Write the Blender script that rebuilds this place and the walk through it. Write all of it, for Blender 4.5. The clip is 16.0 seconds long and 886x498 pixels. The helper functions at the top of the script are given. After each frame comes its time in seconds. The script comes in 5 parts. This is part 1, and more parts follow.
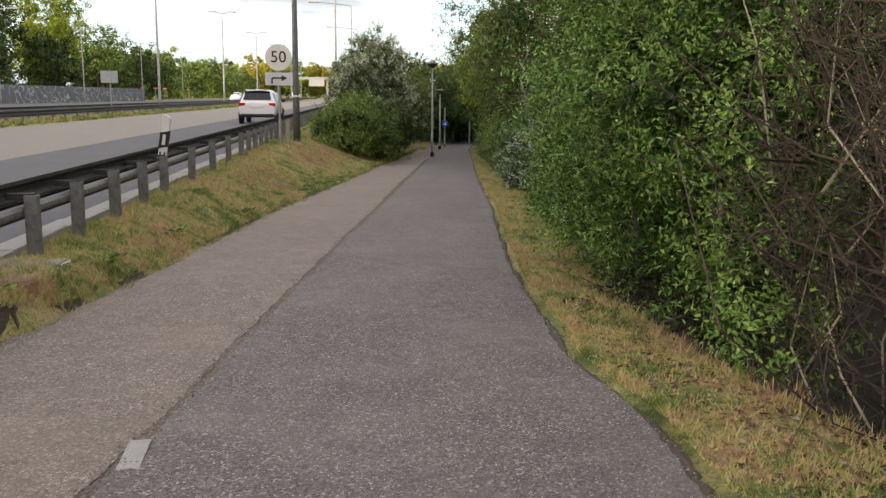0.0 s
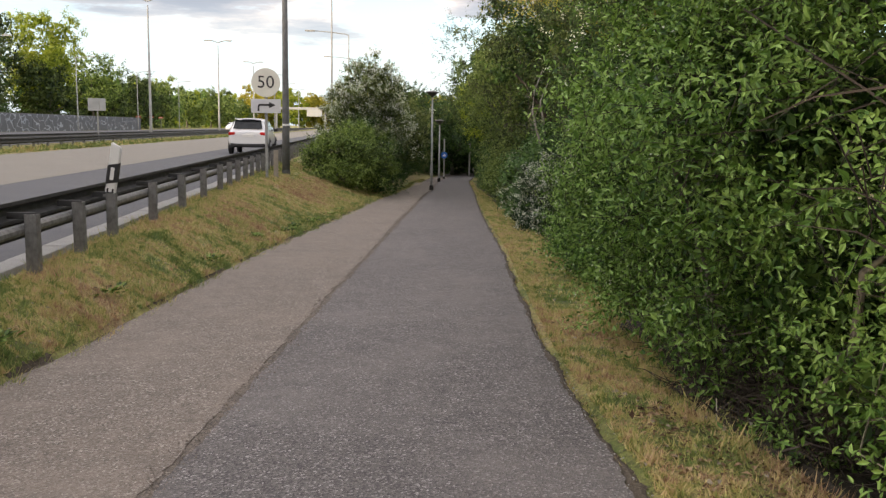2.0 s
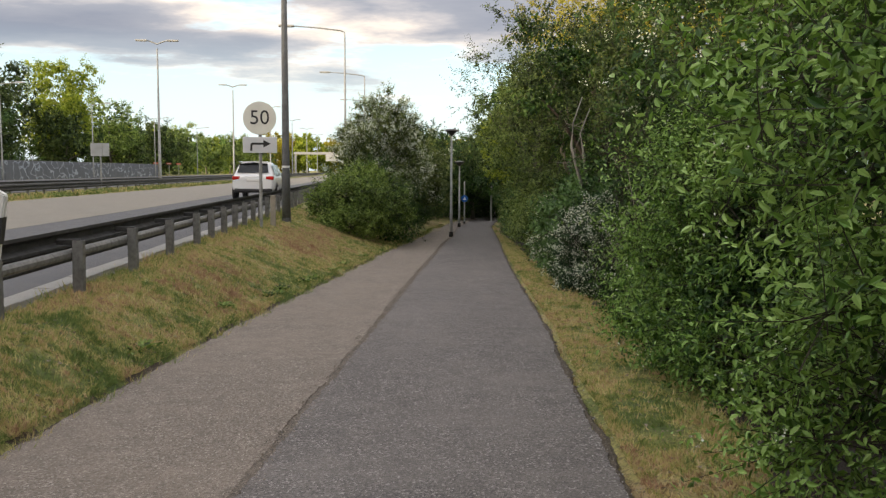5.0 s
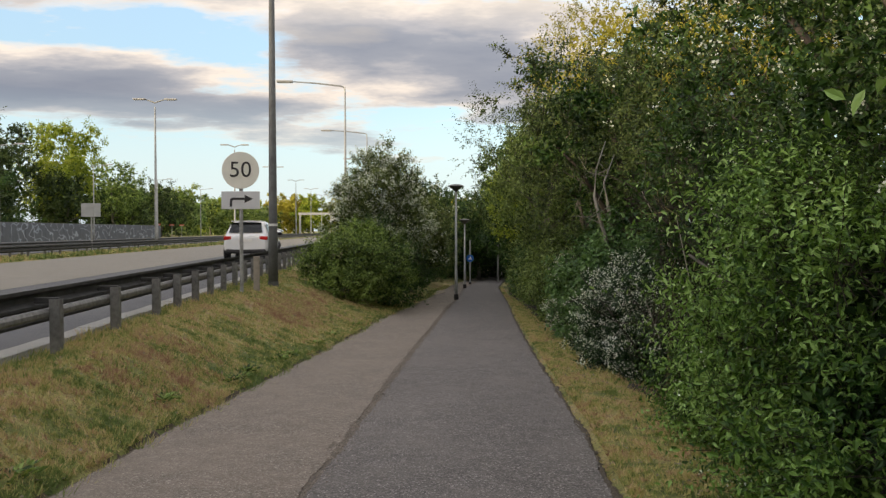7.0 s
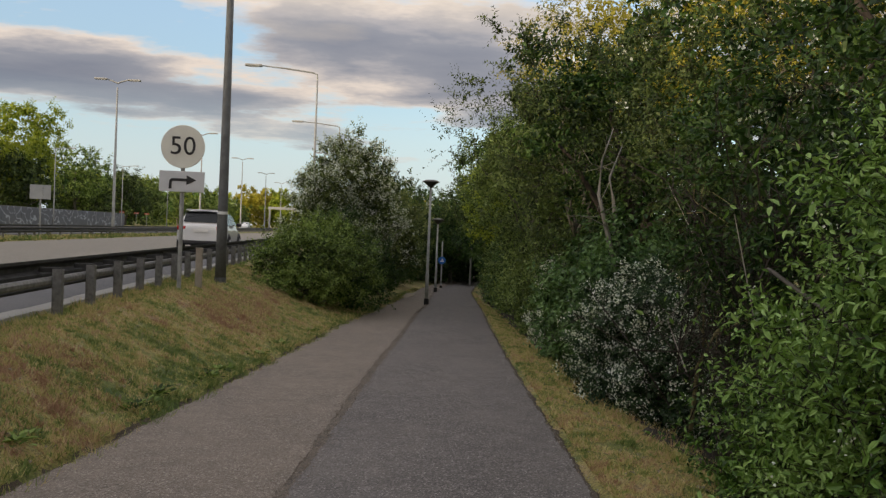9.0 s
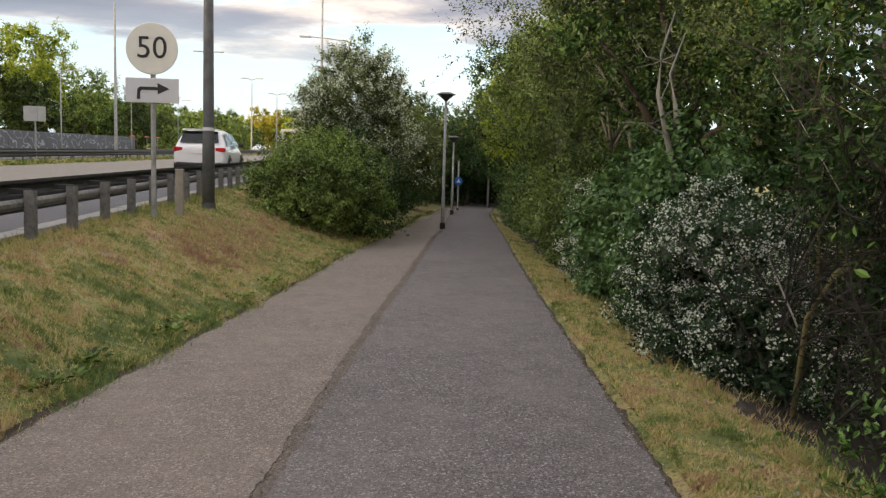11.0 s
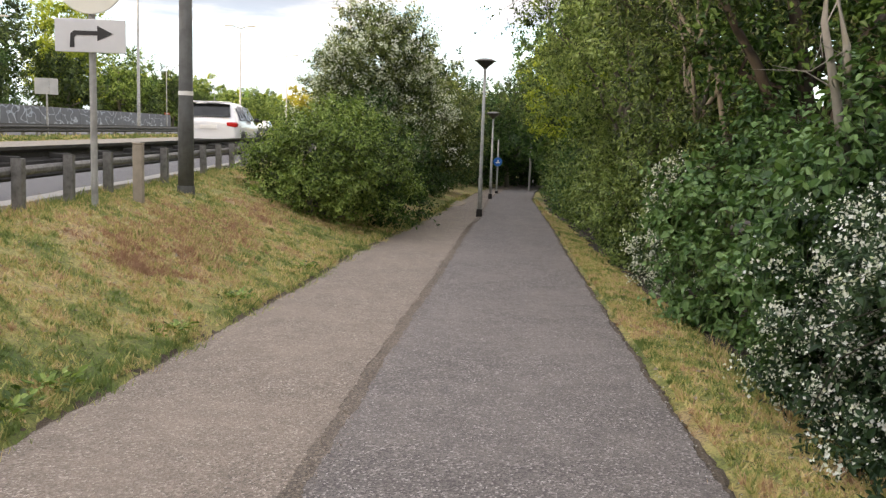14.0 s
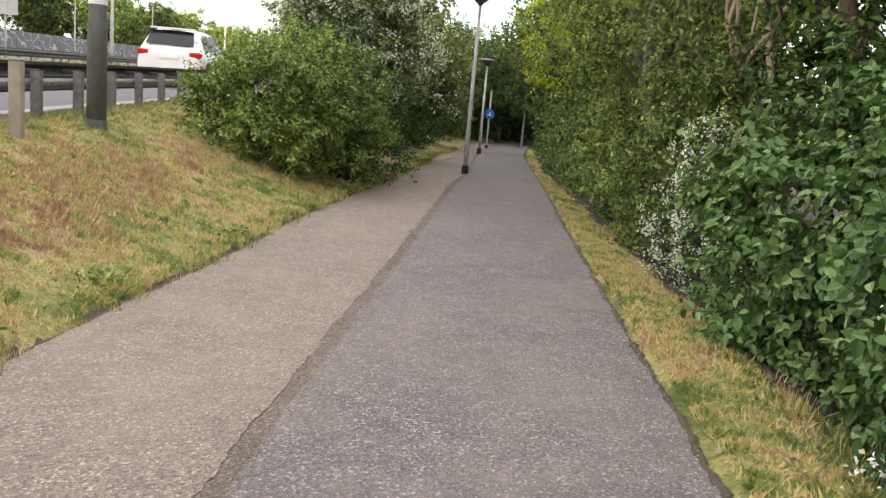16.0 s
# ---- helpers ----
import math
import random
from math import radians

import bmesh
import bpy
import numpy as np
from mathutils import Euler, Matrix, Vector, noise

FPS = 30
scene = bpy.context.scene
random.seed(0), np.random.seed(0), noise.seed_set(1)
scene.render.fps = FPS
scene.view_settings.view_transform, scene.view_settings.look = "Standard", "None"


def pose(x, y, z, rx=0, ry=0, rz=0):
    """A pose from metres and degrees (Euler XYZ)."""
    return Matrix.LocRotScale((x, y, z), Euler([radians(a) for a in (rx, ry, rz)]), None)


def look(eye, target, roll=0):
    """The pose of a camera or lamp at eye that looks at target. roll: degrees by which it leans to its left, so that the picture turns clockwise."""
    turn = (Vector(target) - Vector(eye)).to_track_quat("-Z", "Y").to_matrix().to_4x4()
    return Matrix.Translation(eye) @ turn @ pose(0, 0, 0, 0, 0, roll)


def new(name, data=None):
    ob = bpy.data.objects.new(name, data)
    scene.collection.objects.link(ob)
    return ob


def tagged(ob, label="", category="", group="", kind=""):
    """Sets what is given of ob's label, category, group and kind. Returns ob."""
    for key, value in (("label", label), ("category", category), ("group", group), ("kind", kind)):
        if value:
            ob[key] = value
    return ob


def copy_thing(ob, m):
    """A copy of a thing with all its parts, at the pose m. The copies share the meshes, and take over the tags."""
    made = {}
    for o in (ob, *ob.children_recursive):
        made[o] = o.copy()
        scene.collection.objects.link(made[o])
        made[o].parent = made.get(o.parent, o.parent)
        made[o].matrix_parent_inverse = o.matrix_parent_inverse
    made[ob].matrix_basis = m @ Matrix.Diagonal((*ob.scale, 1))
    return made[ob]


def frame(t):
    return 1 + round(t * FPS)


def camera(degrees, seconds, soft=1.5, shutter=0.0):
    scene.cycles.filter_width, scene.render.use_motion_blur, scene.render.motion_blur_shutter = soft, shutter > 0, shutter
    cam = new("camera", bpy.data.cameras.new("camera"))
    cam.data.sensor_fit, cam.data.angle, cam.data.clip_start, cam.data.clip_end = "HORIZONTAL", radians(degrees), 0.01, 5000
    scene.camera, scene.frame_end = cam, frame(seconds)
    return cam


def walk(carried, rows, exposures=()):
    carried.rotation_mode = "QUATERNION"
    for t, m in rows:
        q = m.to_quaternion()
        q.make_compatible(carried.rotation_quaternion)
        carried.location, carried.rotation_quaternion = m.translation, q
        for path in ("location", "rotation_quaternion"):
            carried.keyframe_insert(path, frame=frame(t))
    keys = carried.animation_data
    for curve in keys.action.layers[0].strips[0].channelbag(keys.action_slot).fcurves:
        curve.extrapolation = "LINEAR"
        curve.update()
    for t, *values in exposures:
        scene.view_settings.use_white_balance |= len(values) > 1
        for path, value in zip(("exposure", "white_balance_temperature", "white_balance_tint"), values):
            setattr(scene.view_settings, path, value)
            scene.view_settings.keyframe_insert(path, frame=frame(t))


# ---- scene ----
cam = camera(53.6, 16.0, 1.35)
METRES, EYE, TILT, LEAN, TURN = 18.4, 1.51, 0.0, 0.0, -5.0
ROWS = [
    (0.0, 0.0, 0.0, 0.0, 0.09, -9.88, -0.53),
    (0.5, -0.0017, 0.0281, 0.0003, -0.83, -7.35, -0.17),
    (1.0, -0.0065, 0.0633, -0.0008, -0.66, -7.29, -0.64),
    (1.5, -0.005, 0.0946, -0.0018, -0.78, -8.24, 0.06),
    (2.0, -0.006, 0.1205, -0.0024, -0.06, -7.88, -0.93),
    (2.5, -0.0054, 0.1488, -0.0024, -0.3, -7.07, -1.25),
    (3.0, -0.0046, 0.1755, -0.0031, 0.71, -6.17, -1.19),
    (3.5, -0.0062, 0.2065, -0.0038, 0.6, -5.32, -1.1),
    (6.0, -0.0088, 0.3621, -0.0086, 1.46, -4.84, 0.24),
    (6.5, -0.0094, 0.3946, -0.009, 0.9, -3.81, -0.04),
    (7.0, -0.0088, 0.4246, -0.0101, 1.52, -1.2, 0.13),
    (7.5, -0.0103, 0.4571, -0.0105, 1.23, -0.45, -0.63),
    (8.0, -0.0096, 0.4877, -0.0113, 2.16, 0.54, -1.8),
    (8.5, -0.0116, 0.521, -0.013, -0.49, -0.02, -2.4),
    (11.0, -0.0155, 0.6761, -0.0191, 0.61, -6.24, -1.67),
    (11.5, -0.0138, 0.709, -0.0211, 0.66, -7.88, -1.71),
    (12.0, -0.0116, 0.7375, -0.022, 1.64, -9.37, -1.01),
    (12.5, -0.0145, 0.7679, -0.0227, 2.71, -9.23, -0.86),
    (13.0, -0.0142, 0.7977, -0.0226, 3.28, -8.65, -1.5),
    (13.5, -0.0166, 0.8306, -0.0246, 2.91, -8.04, -2.0),
    (14.0, -0.0156, 0.8615, -0.0257, 3.14, -7.57, -2.04),
    (14.5, -0.0162, 0.8966, -0.0277, 2.4, -7.27, -1.59),
    (15.0, -0.0149, 0.931, -0.0284, 2.65, -8.52, -3.76),
    (15.5, -0.0148, 0.9644, -0.0306, 1.79, -9.22, -5.31),
    (16.0, -0.0121, 0.9977, -0.033, 2.75, -10.7, -5.11),
]
EXPOSURES = [(0.0, 0.6, 6850, 15), (2.0, 0.6, 6850, 15), (3.5, 0.45, 6850, 13), (6.0, 0.45, 6850, 11), (6.5, 0.42, 6850, 11), (7.0, 0.18, 6850, 11), (8.0, -0.2, 6850, 11), (8.6, -0.2, 6850, 12), (11.0, 0.45, 6850, 14), (12.5, 1.15, 6850, 15), (14.0, 1.12, 6900, 14), (15.0, 1.15, 6950, 14), (16.0, 1.5, 7000, 15)]
walk(cam, [(t, pose(0, 0, EYE, TILT, LEAN, TURN) @ pose(METRES * x, METRES * y, METRES * z, 90 + pitch, roll, yaw)) for t, x, y, z, yaw, pitch, roll in ROWS],
     EXPOSURES)

# ---- world, sun, exposure ----
SUN_EL, SUN_AZ = radians(11), radians(240)   # low evening sun across the road, a little behind the walker
world = bpy.data.worlds.new("world")
scene.world = world
world.use_nodes = True


class Nodes:
    """Short hand for building node trees."""

    def __init__(self, tree):
        self.tree = tree
        tree.nodes.clear()

    def set(self, socket, v):
        if isinstance(v, bpy.types.NodeSocket):
            self.tree.links.new(v, socket)
        else:
            socket.default_value = v

    def math(self, op, a, b=0.0, c=0.0):
        n = self.tree.nodes.new("ShaderNodeMath")
        n.operation = op
        for s, v in zip(n.inputs, (a, b, c)):
            self.set(s, v)
        return n.outputs[0]

    def vec(self, op, a, b=(0, 0, 0)):
        n = self.tree.nodes.new("ShaderNodeVectorMath")
        n.operation = op
        self.set(n.inputs[0], a)
        self.set(n.inputs[1], b)
        return n.outputs[0]

    def noise(self, vector, scale, detail=3.0, rough=0.55):
        n = self.tree.nodes.new("ShaderNodeTexNoise")
        self.set(n.inputs["Vector"], vector)
        n.inputs["Scale"].default_value = scale
        n.inputs["Detail"].default_value = detail
        n.inputs["Roughness"].default_value = rough
        return n.outputs["Fac"]

    def cells(self, vector, scale, feature="F1"):
        n = self.tree.nodes.new("ShaderNodeTexVoronoi")
        n.feature = feature
        self.set(n.inputs["Vector"], vector)
        n.inputs["Scale"].default_value = scale
        return n

    def ramp(self, fac, *stops):
        n = self.tree.nodes.new("ShaderNodeValToRGB")
        e = n.color_ramp.elements
        while len(e) < len(stops):
            e.new(0.5)
        for el, (p, c) in zip(e, stops):
            el.position = p
            el.color = (*c, 1) if len(c) == 3 else c
        self.set(n.inputs[0], fac)
        return n.outputs[0]

    def mix(self, fac, a, b, blend="MIX"):
        n = self.tree.nodes.new("ShaderNodeMix")
        n.data_type, n.blend_type = "RGBA", blend
        self.set(n.inputs[0], fac)
        for i, v in ((6, a), (7, b)):
            self.set(n.inputs[i], (*v, 1) if isinstance(v, tuple) and len(v) == 3 else v)
        return n.outputs[2]

    def node_y(self, vector):
        n = self.tree.nodes.new("ShaderNodeSeparateXYZ")
        self.set(n.inputs[0], vector)
        return n.outputs[1]

    def node(self, kind):
        return self.tree.nodes.new(kind)


def build_sky():
    k = Nodes(world.node_tree)
    d = k.node("ShaderNodeTexCoord").outputs["Generated"]
    sky = k.node("ShaderNodeTexSky")
    sky.sky_type, sky.sun_disc = "NISHITA", False
    sky.sun_elevation, sky.sun_rotation = SUN_EL, SUN_AZ
    sky.air_density, sky.dust_density, sky.ozone_density = 1.0, 1.2, 1.5
    sep = k.node("ShaderNodeSeparateXYZ")
    k.set(sep.inputs[0], d)
    up = k.math("MAXIMUM", sep.outputs[2], 0.0)
    flat = k.math("ADD", up, 0.12)
    comb = k.node("ShaderNodeCombineXYZ")
    k.set(comb.inputs[0], k.math("DIVIDE", sep.outputs[0], flat))
    k.set(comb.inputs[1], k.math("DIVIDE", sep.outputs[1], flat))
    k.set(comb.inputs[2], 5.3)
    plane = k.vec("MULTIPLY", comb.outputs[0], (0.75, 1.0, 1.0))
    heap = k.noise(plane, 0.95, 8, 0.58)
    reach = k.ramp(up, (0.05, (0.30,) * 3), (0.10, (0.42,) * 3), (0.14, (0.59,) * 3), (0.4, (0.63,) * 3))
    depth = k.math("SUBTRACT", k.math("ADD", heap, reach), 1.0)   # thickness of the cloud sheet, gaps below nought
    cover = k.ramp(k.math("ADD", depth, 0.5), (0.47, (0, 0, 0)), (0.535, (1, 1, 1)))
    soft = k.noise(k.vec("ADD", plane, (0.16, 0.22, 0.4)), 1.7, 6, 0.55)
    inside = k.math("ADD", k.math("ADD", depth, 0.5), k.math("MULTIPLY", k.math("SUBTRACT", soft, 0.5), 0.55))
    lit = k.ramp(inside, (0.46, (0.72, 0.65, 0.585)), (0.54, (0.41, 0.405, 0.425)), (0.62, (0.265, 0.285, 0.335)), (0.80, (0.20, 0.225, 0.285)))
    crown = k.ramp(k.math("ADD", up, k.math("MULTIPLY", k.math("SUBTRACT", soft, 0.5), 0.16)), (0.215, (0, 0, 0)), (0.295, (1, 1, 1)), (0.40, (0.9, 0.9, 0.9)), (0.6, (0, 0, 0)))
    lit = k.mix(k.math("MULTIPLY", crown, 0.75), lit, (0.85, 0.74, 0.58))
    lit = k.mix(k.ramp(up, (0.35, (0, 0, 0)), (0.7, (0.8,) * 3)), lit, (0.40, 0.41, 0.445))
    haze = k.ramp(up, (0.03, (1, 1, 1)), (0.15, (0, 0, 0)))
    cover2 = k.math("MULTIPLY", cover, k.math("SUBTRACT", 1.0, k.math("MULTIPLY", haze, 0.75)))
    blue = k.mix(1.0, sky.outputs[0], (0.17, 0.195, 0.215), "MULTIPLY")
    pale = k.mix(k.math("ADD", 0.2, k.math("MULTIPLY", haze, 0.55)), blue, (0.72, 0.85, 0.96))
    col = k.mix(cover2, pale, lit)
    rise = k.math("ADD", 1.0, k.math("MULTIPLY", up, 1.4))   # overcast skies brighten towards the zenith
    col = k.mix(1.0, col, k.ramp(k.math("DIVIDE", rise, 3.0), (0.0, (0, 0, 0)), (1.0, (3, 3, 3))), "MULTIPLY")
    toward = k.node("ShaderNodeVectorMath")
    toward.operation = "DOT_PRODUCT"
    k.set(toward.inputs[0], d)
    toward.inputs[1].default_value = (math.sin(SUN_AZ), math.cos(SUN_AZ), 0.2)
    west = k.math("MAXIMUM", toward.outputs["Value"], 0.0)   # the evening sky glows round the sun
    gain = k.math("ADD", 1.0, k.math("MULTIPLY", k.math("MULTIPLY", west, west), 0.6))
    bg = k.node("ShaderNodeBackground")
    k.set(bg.inputs[0], col)
    k.set(bg.inputs[1], k.math("MULTIPLY", gain, SKY))
    k.tree.links.new(bg.outputs[0], k.node("ShaderNodeOutputWorld").inputs[0])


SKY = 1.0
build_sky()
sun = new("sun", bpy.data.lights.new("sun", "SUN"))
sun.data.energy, sun.data.angle, sun.data.color = 4.2, radians(3.0), (1.0, 0.83, 0.58)
sun.matrix_world = look((0, 0, 0), (-math.sin(SUN_AZ) * math.cos(SUN_EL), -math.cos(SUN_AZ) * math.cos(SUN_EL), -math.sin(SUN_EL)))


# ---- materials ----
def material(name):
    m = bpy.data.materials.new(name)
    m.use_nodes = True
    k = Nodes(m.node_tree)
    b = k.node("ShaderNodeBsdfPrincipled")
    out = k.node("ShaderNodeOutputMaterial")
    k.tree.links.new(b.outputs[0], out.inputs[0])
    return m, k, b


def where(k):
    return k.node("ShaderNodeNewGeometry").outputs["Position"]


def bump(k, b, height, strength, distance):
    n = k.node("ShaderNodeBump")
    n.inputs["Strength"].default_value = strength
    n.inputs["Distance"].default_value = distance
    k.set(n.inputs["Height"], height)
    k.set(b.inputs["Normal"], n.outputs[0])


def asphalt(name, dark, mid, light, warm, stone=0.5):
    """Worn asphalt: fine stones, broad stains, dust."""
    m, k, b = material(name)
    p = where(k)
    cell = k.cells(p, 88)
    fleck = k.ramp(cell.outputs["Color"], (0.18, dark), (0.55, mid), (0.72, mid), (0.92, light))
    grain = k.noise(p, 160, 3, 0.7)
    base = k.mix(stone, (*mid,), fleck)
    base = k.mix(k.ramp(grain, (0.45, (0, 0, 0)), (0.7, (0.8,) * 3)), base, dark)
    stain = k.noise(p, 0.9, 5, 0.6)
    base = k.mix(k.ramp(stain, (0.42, (0, 0, 0)), (0.72, (0.55, 0.55, 0.55))), base, warm)
    base = k.mix(k.ramp(k.noise(p, 5.0, 4, 0.6), (0.35, (0.28, 0.28, 0.28)), (0.6, (0, 0, 0))), base, dark)
    k.set(b.inputs["Base Color"], base)
    b.inputs["Roughness"].default_value = 0.88
    k.set(b.inputs["Roughness"], k.ramp(grain, (0.3, (0.75,) * 3), (0.7, (0.95,) * 3)))
    bump(k, b, k.math("ADD", cell.outputs["Distance"], k.math("MULTIPLY", grain, 0.6)), 0.8, 0.008)
    return m


def metal(name, colour, rough, metallic=0.6, dirt=(0.10, 0.09, 0.08), scale=6.0):
    m, k, b = material(name)
    p = where(k)
    n = k.noise(p, scale, 5, 0.65)
    streak = k.noise(k.vec("MULTIPLY", p, (1, 1, 0.12)), scale * 5, 3, 0.6)
    col = k.mix(k.ramp(n, (0.42, (0, 0, 0)), (0.78, (0.7,) * 3)), colour, dirt)
    col = k.mix(k.ramp(streak, (0.5, (0, 0, 0)), (0.8, (0.35,) * 3)), col, dirt)
    k.set(b.inputs["Base Color"], col)
    b.inputs["Metallic"].default_value = metallic
    k.set(b.inputs["Roughness"], k.ramp(n, (0.3, (rough,) * 3), (0.8, (min(1, rough + 0.25),) * 3)))
    bump(k, b, streak, 0.12, 0.002)
    return m


def paint(name, colour, rough=0.5, grime=0.25, scale=3.0, coat=0.0):
    m, k, b = material(name)
    p = where(k)
    n = k.noise(p, scale, 6, 0.65)
    dirty = tuple(c * 0.45 for c in colour)
    k.set(b.inputs["Base Color"], k.mix(k.ramp(n, (0.4, (0, 0, 0)), (0.85, (grime * 2,) * 3)), colour, dirty))
    b.inputs["Roughness"].default_value = rough
    b.inputs["Coat Weight"].default_value = coat
    bump(k, b, k.noise(p, scale * 30, 3, 0.6), 0.05, 0.001)
    return m


def foliage(name, low, mid, high, rough=0.5, glow=0.35, patch=0.6):
    """Leaves: hue by leaf, broad light and dark patches in the colour, light through the blade."""
    m, k, b = material(name)
    g = k.node("ShaderNodeNewGeometry")
    isl = g.outputs["Random Per Island"]
    # broad noise paints light and dark depth into the leaf colour
    zone = k.noise(g.outputs["Position"], patch, 3, 0.6)
    f = k.math("ADD", k.math("MULTIPLY", isl, 0.52), k.math("SUBTRACT", k.math("MULTIPLY", zone, 0.95), 0.19))
    col = k.ramp(f, (0.28, low), (0.52, mid), (0.82, high))
    k.set(b.inputs["Base Color"], col)
    b.inputs["Roughness"].default_value = rough
    b.inputs["Specular IOR Level"].default_value = 0.24
    tr = k.node("ShaderNodeBsdfTranslucent")
    k.set(tr.inputs[0], k.mix(1.0, col, (1.25, 1.3, 0.55), "MULTIPLY"))
    mx = k.node("ShaderNodeMixShader")
    mx.inputs[0].default_value = glow
    k.tree.links.new(b.outputs[0], mx.inputs[1])
    k.tree.links.new(tr.outputs[0], mx.inputs[2])
    out = [n for n in k.tree.nodes if n.type == "OUTPUT_MATERIAL"][0]
    k.tree.links.new(mx.outputs[0], out.inputs[0])
    return m


def bark(name, dark, light, moss=(0.13, 0.13, 0.075)):
    m, k, b = material(name)
    p = where(k)
    n = k.noise(k.vec("MULTIPLY", p, (1, 1, 0.3)), 22, 5, 0.65)
    col = k.mix(n, dark, light)
    col = k.mix(k.ramp(k.noise(p, 5, 4, 0.6), (0.5, (0, 0, 0)), (0.75, (0.6,) * 3)), col, moss)
    k.set(b.inputs["Base Color"], col)
    b.inputs["Roughness"].default_value = 0.9
    bump(k, b, n, 0.5, 0.01)
    return m


def soil(name):
    """Turf under the blades: straw, moss and bare reddish earth in patches."""
    m, k, b = material(name)
    p = where(k)
    a = k.noise(p, 0.55, 5, 0.62)
    c = k.noise(p, 2.6, 5, 0.65)
    f = k.noise(p, 38, 4, 0.7)
    wide = k.math("ADD", k.math("ADD", k.math("MULTIPLY", k.math("SUBTRACT", a, 0.5), 1.15), k.math("MULTIPLY", k.math("SUBTRACT", c, 0.5), 0.8)), 0.6)
    col = k.ramp(wide, (0.36, (0.075, 0.12, 0.025)), (0.52, (0.18, 0.2, 0.05)), (0.66, (0.36, 0.31, 0.11)), (0.80, (0.37, 0.265, 0.14)), (0.95, (0.22, 0.12, 0.066)))
    col = k.mix(k.ramp(f, (0.45, (0, 0, 0)), (0.68, (0.85,) * 3)), col, (0.05, 0.045, 0.022))
    k.set(b.inputs["Base Color"], col)
    b.inputs["Roughness"].default_value = 0.95
    bump(k, b, f, 0.8, 0.03)
    return m


def blades(name, brown=0.0):
    m, k, b = material(name)
    g = k.node("ShaderNodeNewGeometry")
    p = g.outputs["Position"]
    a = k.noise(p, 0.55, 5, 0.62)
    c = k.noise(p, 2.6, 5, 0.65)
    wide = k.math("ADD", k.math("MULTIPLY", k.math("SUBTRACT", a, 0.5), 1.2), k.math("MULTIPLY", k.math("SUBTRACT", c, 0.5), 1.7))
    tufts = k.math("MULTIPLY", k.math("SUBTRACT", k.noise(p, 9, 3, 0.65), 0.5), 1.9)
    f = k.math("ADD", k.math("ADD", k.math("ADD", k.math("MULTIPLY", g.outputs["Random Per Island"], 0.26), wide), tufts), k.math("ADD", 0.56 + brown, k.math("MAXIMUM", k.math("MULTIPLY", k.node_y(p), -0.0055), -0.16)))
    col = k.ramp(f, (0.30, (0.16, 0.22, 0.065)), (0.46, (0.33, 0.355, 0.12)), (0.62, (0.53, 0.46, 0.19)), (0.80, (0.60, 0.45, 0.25)), (0.97, (0.38, 0.24, 0.15)))
    k.set(b.inputs["Base Color"], col)
    b.inputs["Roughness"].default_value = 0.7
    b.inputs["Specular IOR Level"].default_value = 0.2
    tr = k.node("ShaderNodeBsdfTranslucent")
    k.set(tr.inputs[0], col)
    mx = k.node("ShaderNodeMixShader")
    mx.inputs[0].default_value = 0.3
    k.tree.links.new(b.outputs[0], mx.inputs[1])
    k.tree.links.new(tr.outputs[0], mx.inputs[2])
    out = [n for n in k.tree.nodes if n.type == "OUTPUT_MATERIAL"][0]
    k.tree.links.new(mx.outputs[0], out.inputs[0])
    return m


M_FOOT = asphalt("dark_asphalt", (0.06, 0.053, 0.051), (0.186, 0.166, 0.153), (0.53, 0.49, 0.46), (0.22, 0.195, 0.176), 0.9)
M_BIKE = asphalt("reddish_asphalt", (0.10, 0.082, 0.066), (0.264, 0.2175, 0.177), (0.56, 0.495, 0.43), (0.28, 0.228, 0.182), 0.9)
M_EARTH = asphalt("edge_earth", (0.032, 0.025, 0.017), (0.1, 0.077, 0.052), (0.23, 0.18, 0.12), (0.125, 0.093, 0.06), 0.8)
M_LANE = asphalt("lane_asphalt", (0.07, 0.07, 0.075), (0.125, 0.125, 0.13), (0.22, 0.22, 0.22), (0.15, 0.148, 0.145), 0.3)
M_SLAB = asphalt("lane_concrete", (0.17, 0.155, 0.13), (0.27, 0.245, 0.205), (0.36, 0.33, 0.29), (0.30, 0.265, 0.22), 0.3)
M_KERB = asphalt("kerb_concrete", (0.24, 0.235, 0.22), (0.42, 0.41, 0.385), (0.55, 0.54, 0.51), (0.33, 0.31, 0.28), 0.3)
M_SEAM = asphalt("crumbled_joint", (0.05, 0.041, 0.033), (0.17, 0.138, 0.108), (0.38, 0.32, 0.25), (0.19, 0.15, 0.115), 0.9)
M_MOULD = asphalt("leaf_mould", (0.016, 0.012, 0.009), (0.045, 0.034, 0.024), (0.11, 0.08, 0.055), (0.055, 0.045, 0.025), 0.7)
M_SOIL = soil("dry_turf")
M_BLADE = blades("grass_blade", 0.0)
M_VERGE = blades("verge_blade", 0.01)
M_STRAW = blades("straw_blade", 0.10)
M_DEAD = blades("dead_blade", 0.34)
M_EDGE = blades("green_edge_blade", -0.14)
M_STEEL = metal("weathered_galvanised_steel", (0.23, 0.228, 0.222), 0.48, 0.5, (0.07, 0.065, 0.06), 14.0)
M_BEAM = metal("dark_galvanised_beam", (0.055, 0.055, 0.055), 0.55, 0.4, (0.03, 0.028, 0.026))
M_POLE = metal("grey_mast_paint", (0.36, 0.365, 0.355), 0.5, 0.15, (0.13, 0.125, 0.115))
M_POLED = metal("dark_grey_mast", (0.115, 0.12, 0.12), 0.5, 0.2, (0.06, 0.058, 0.055))
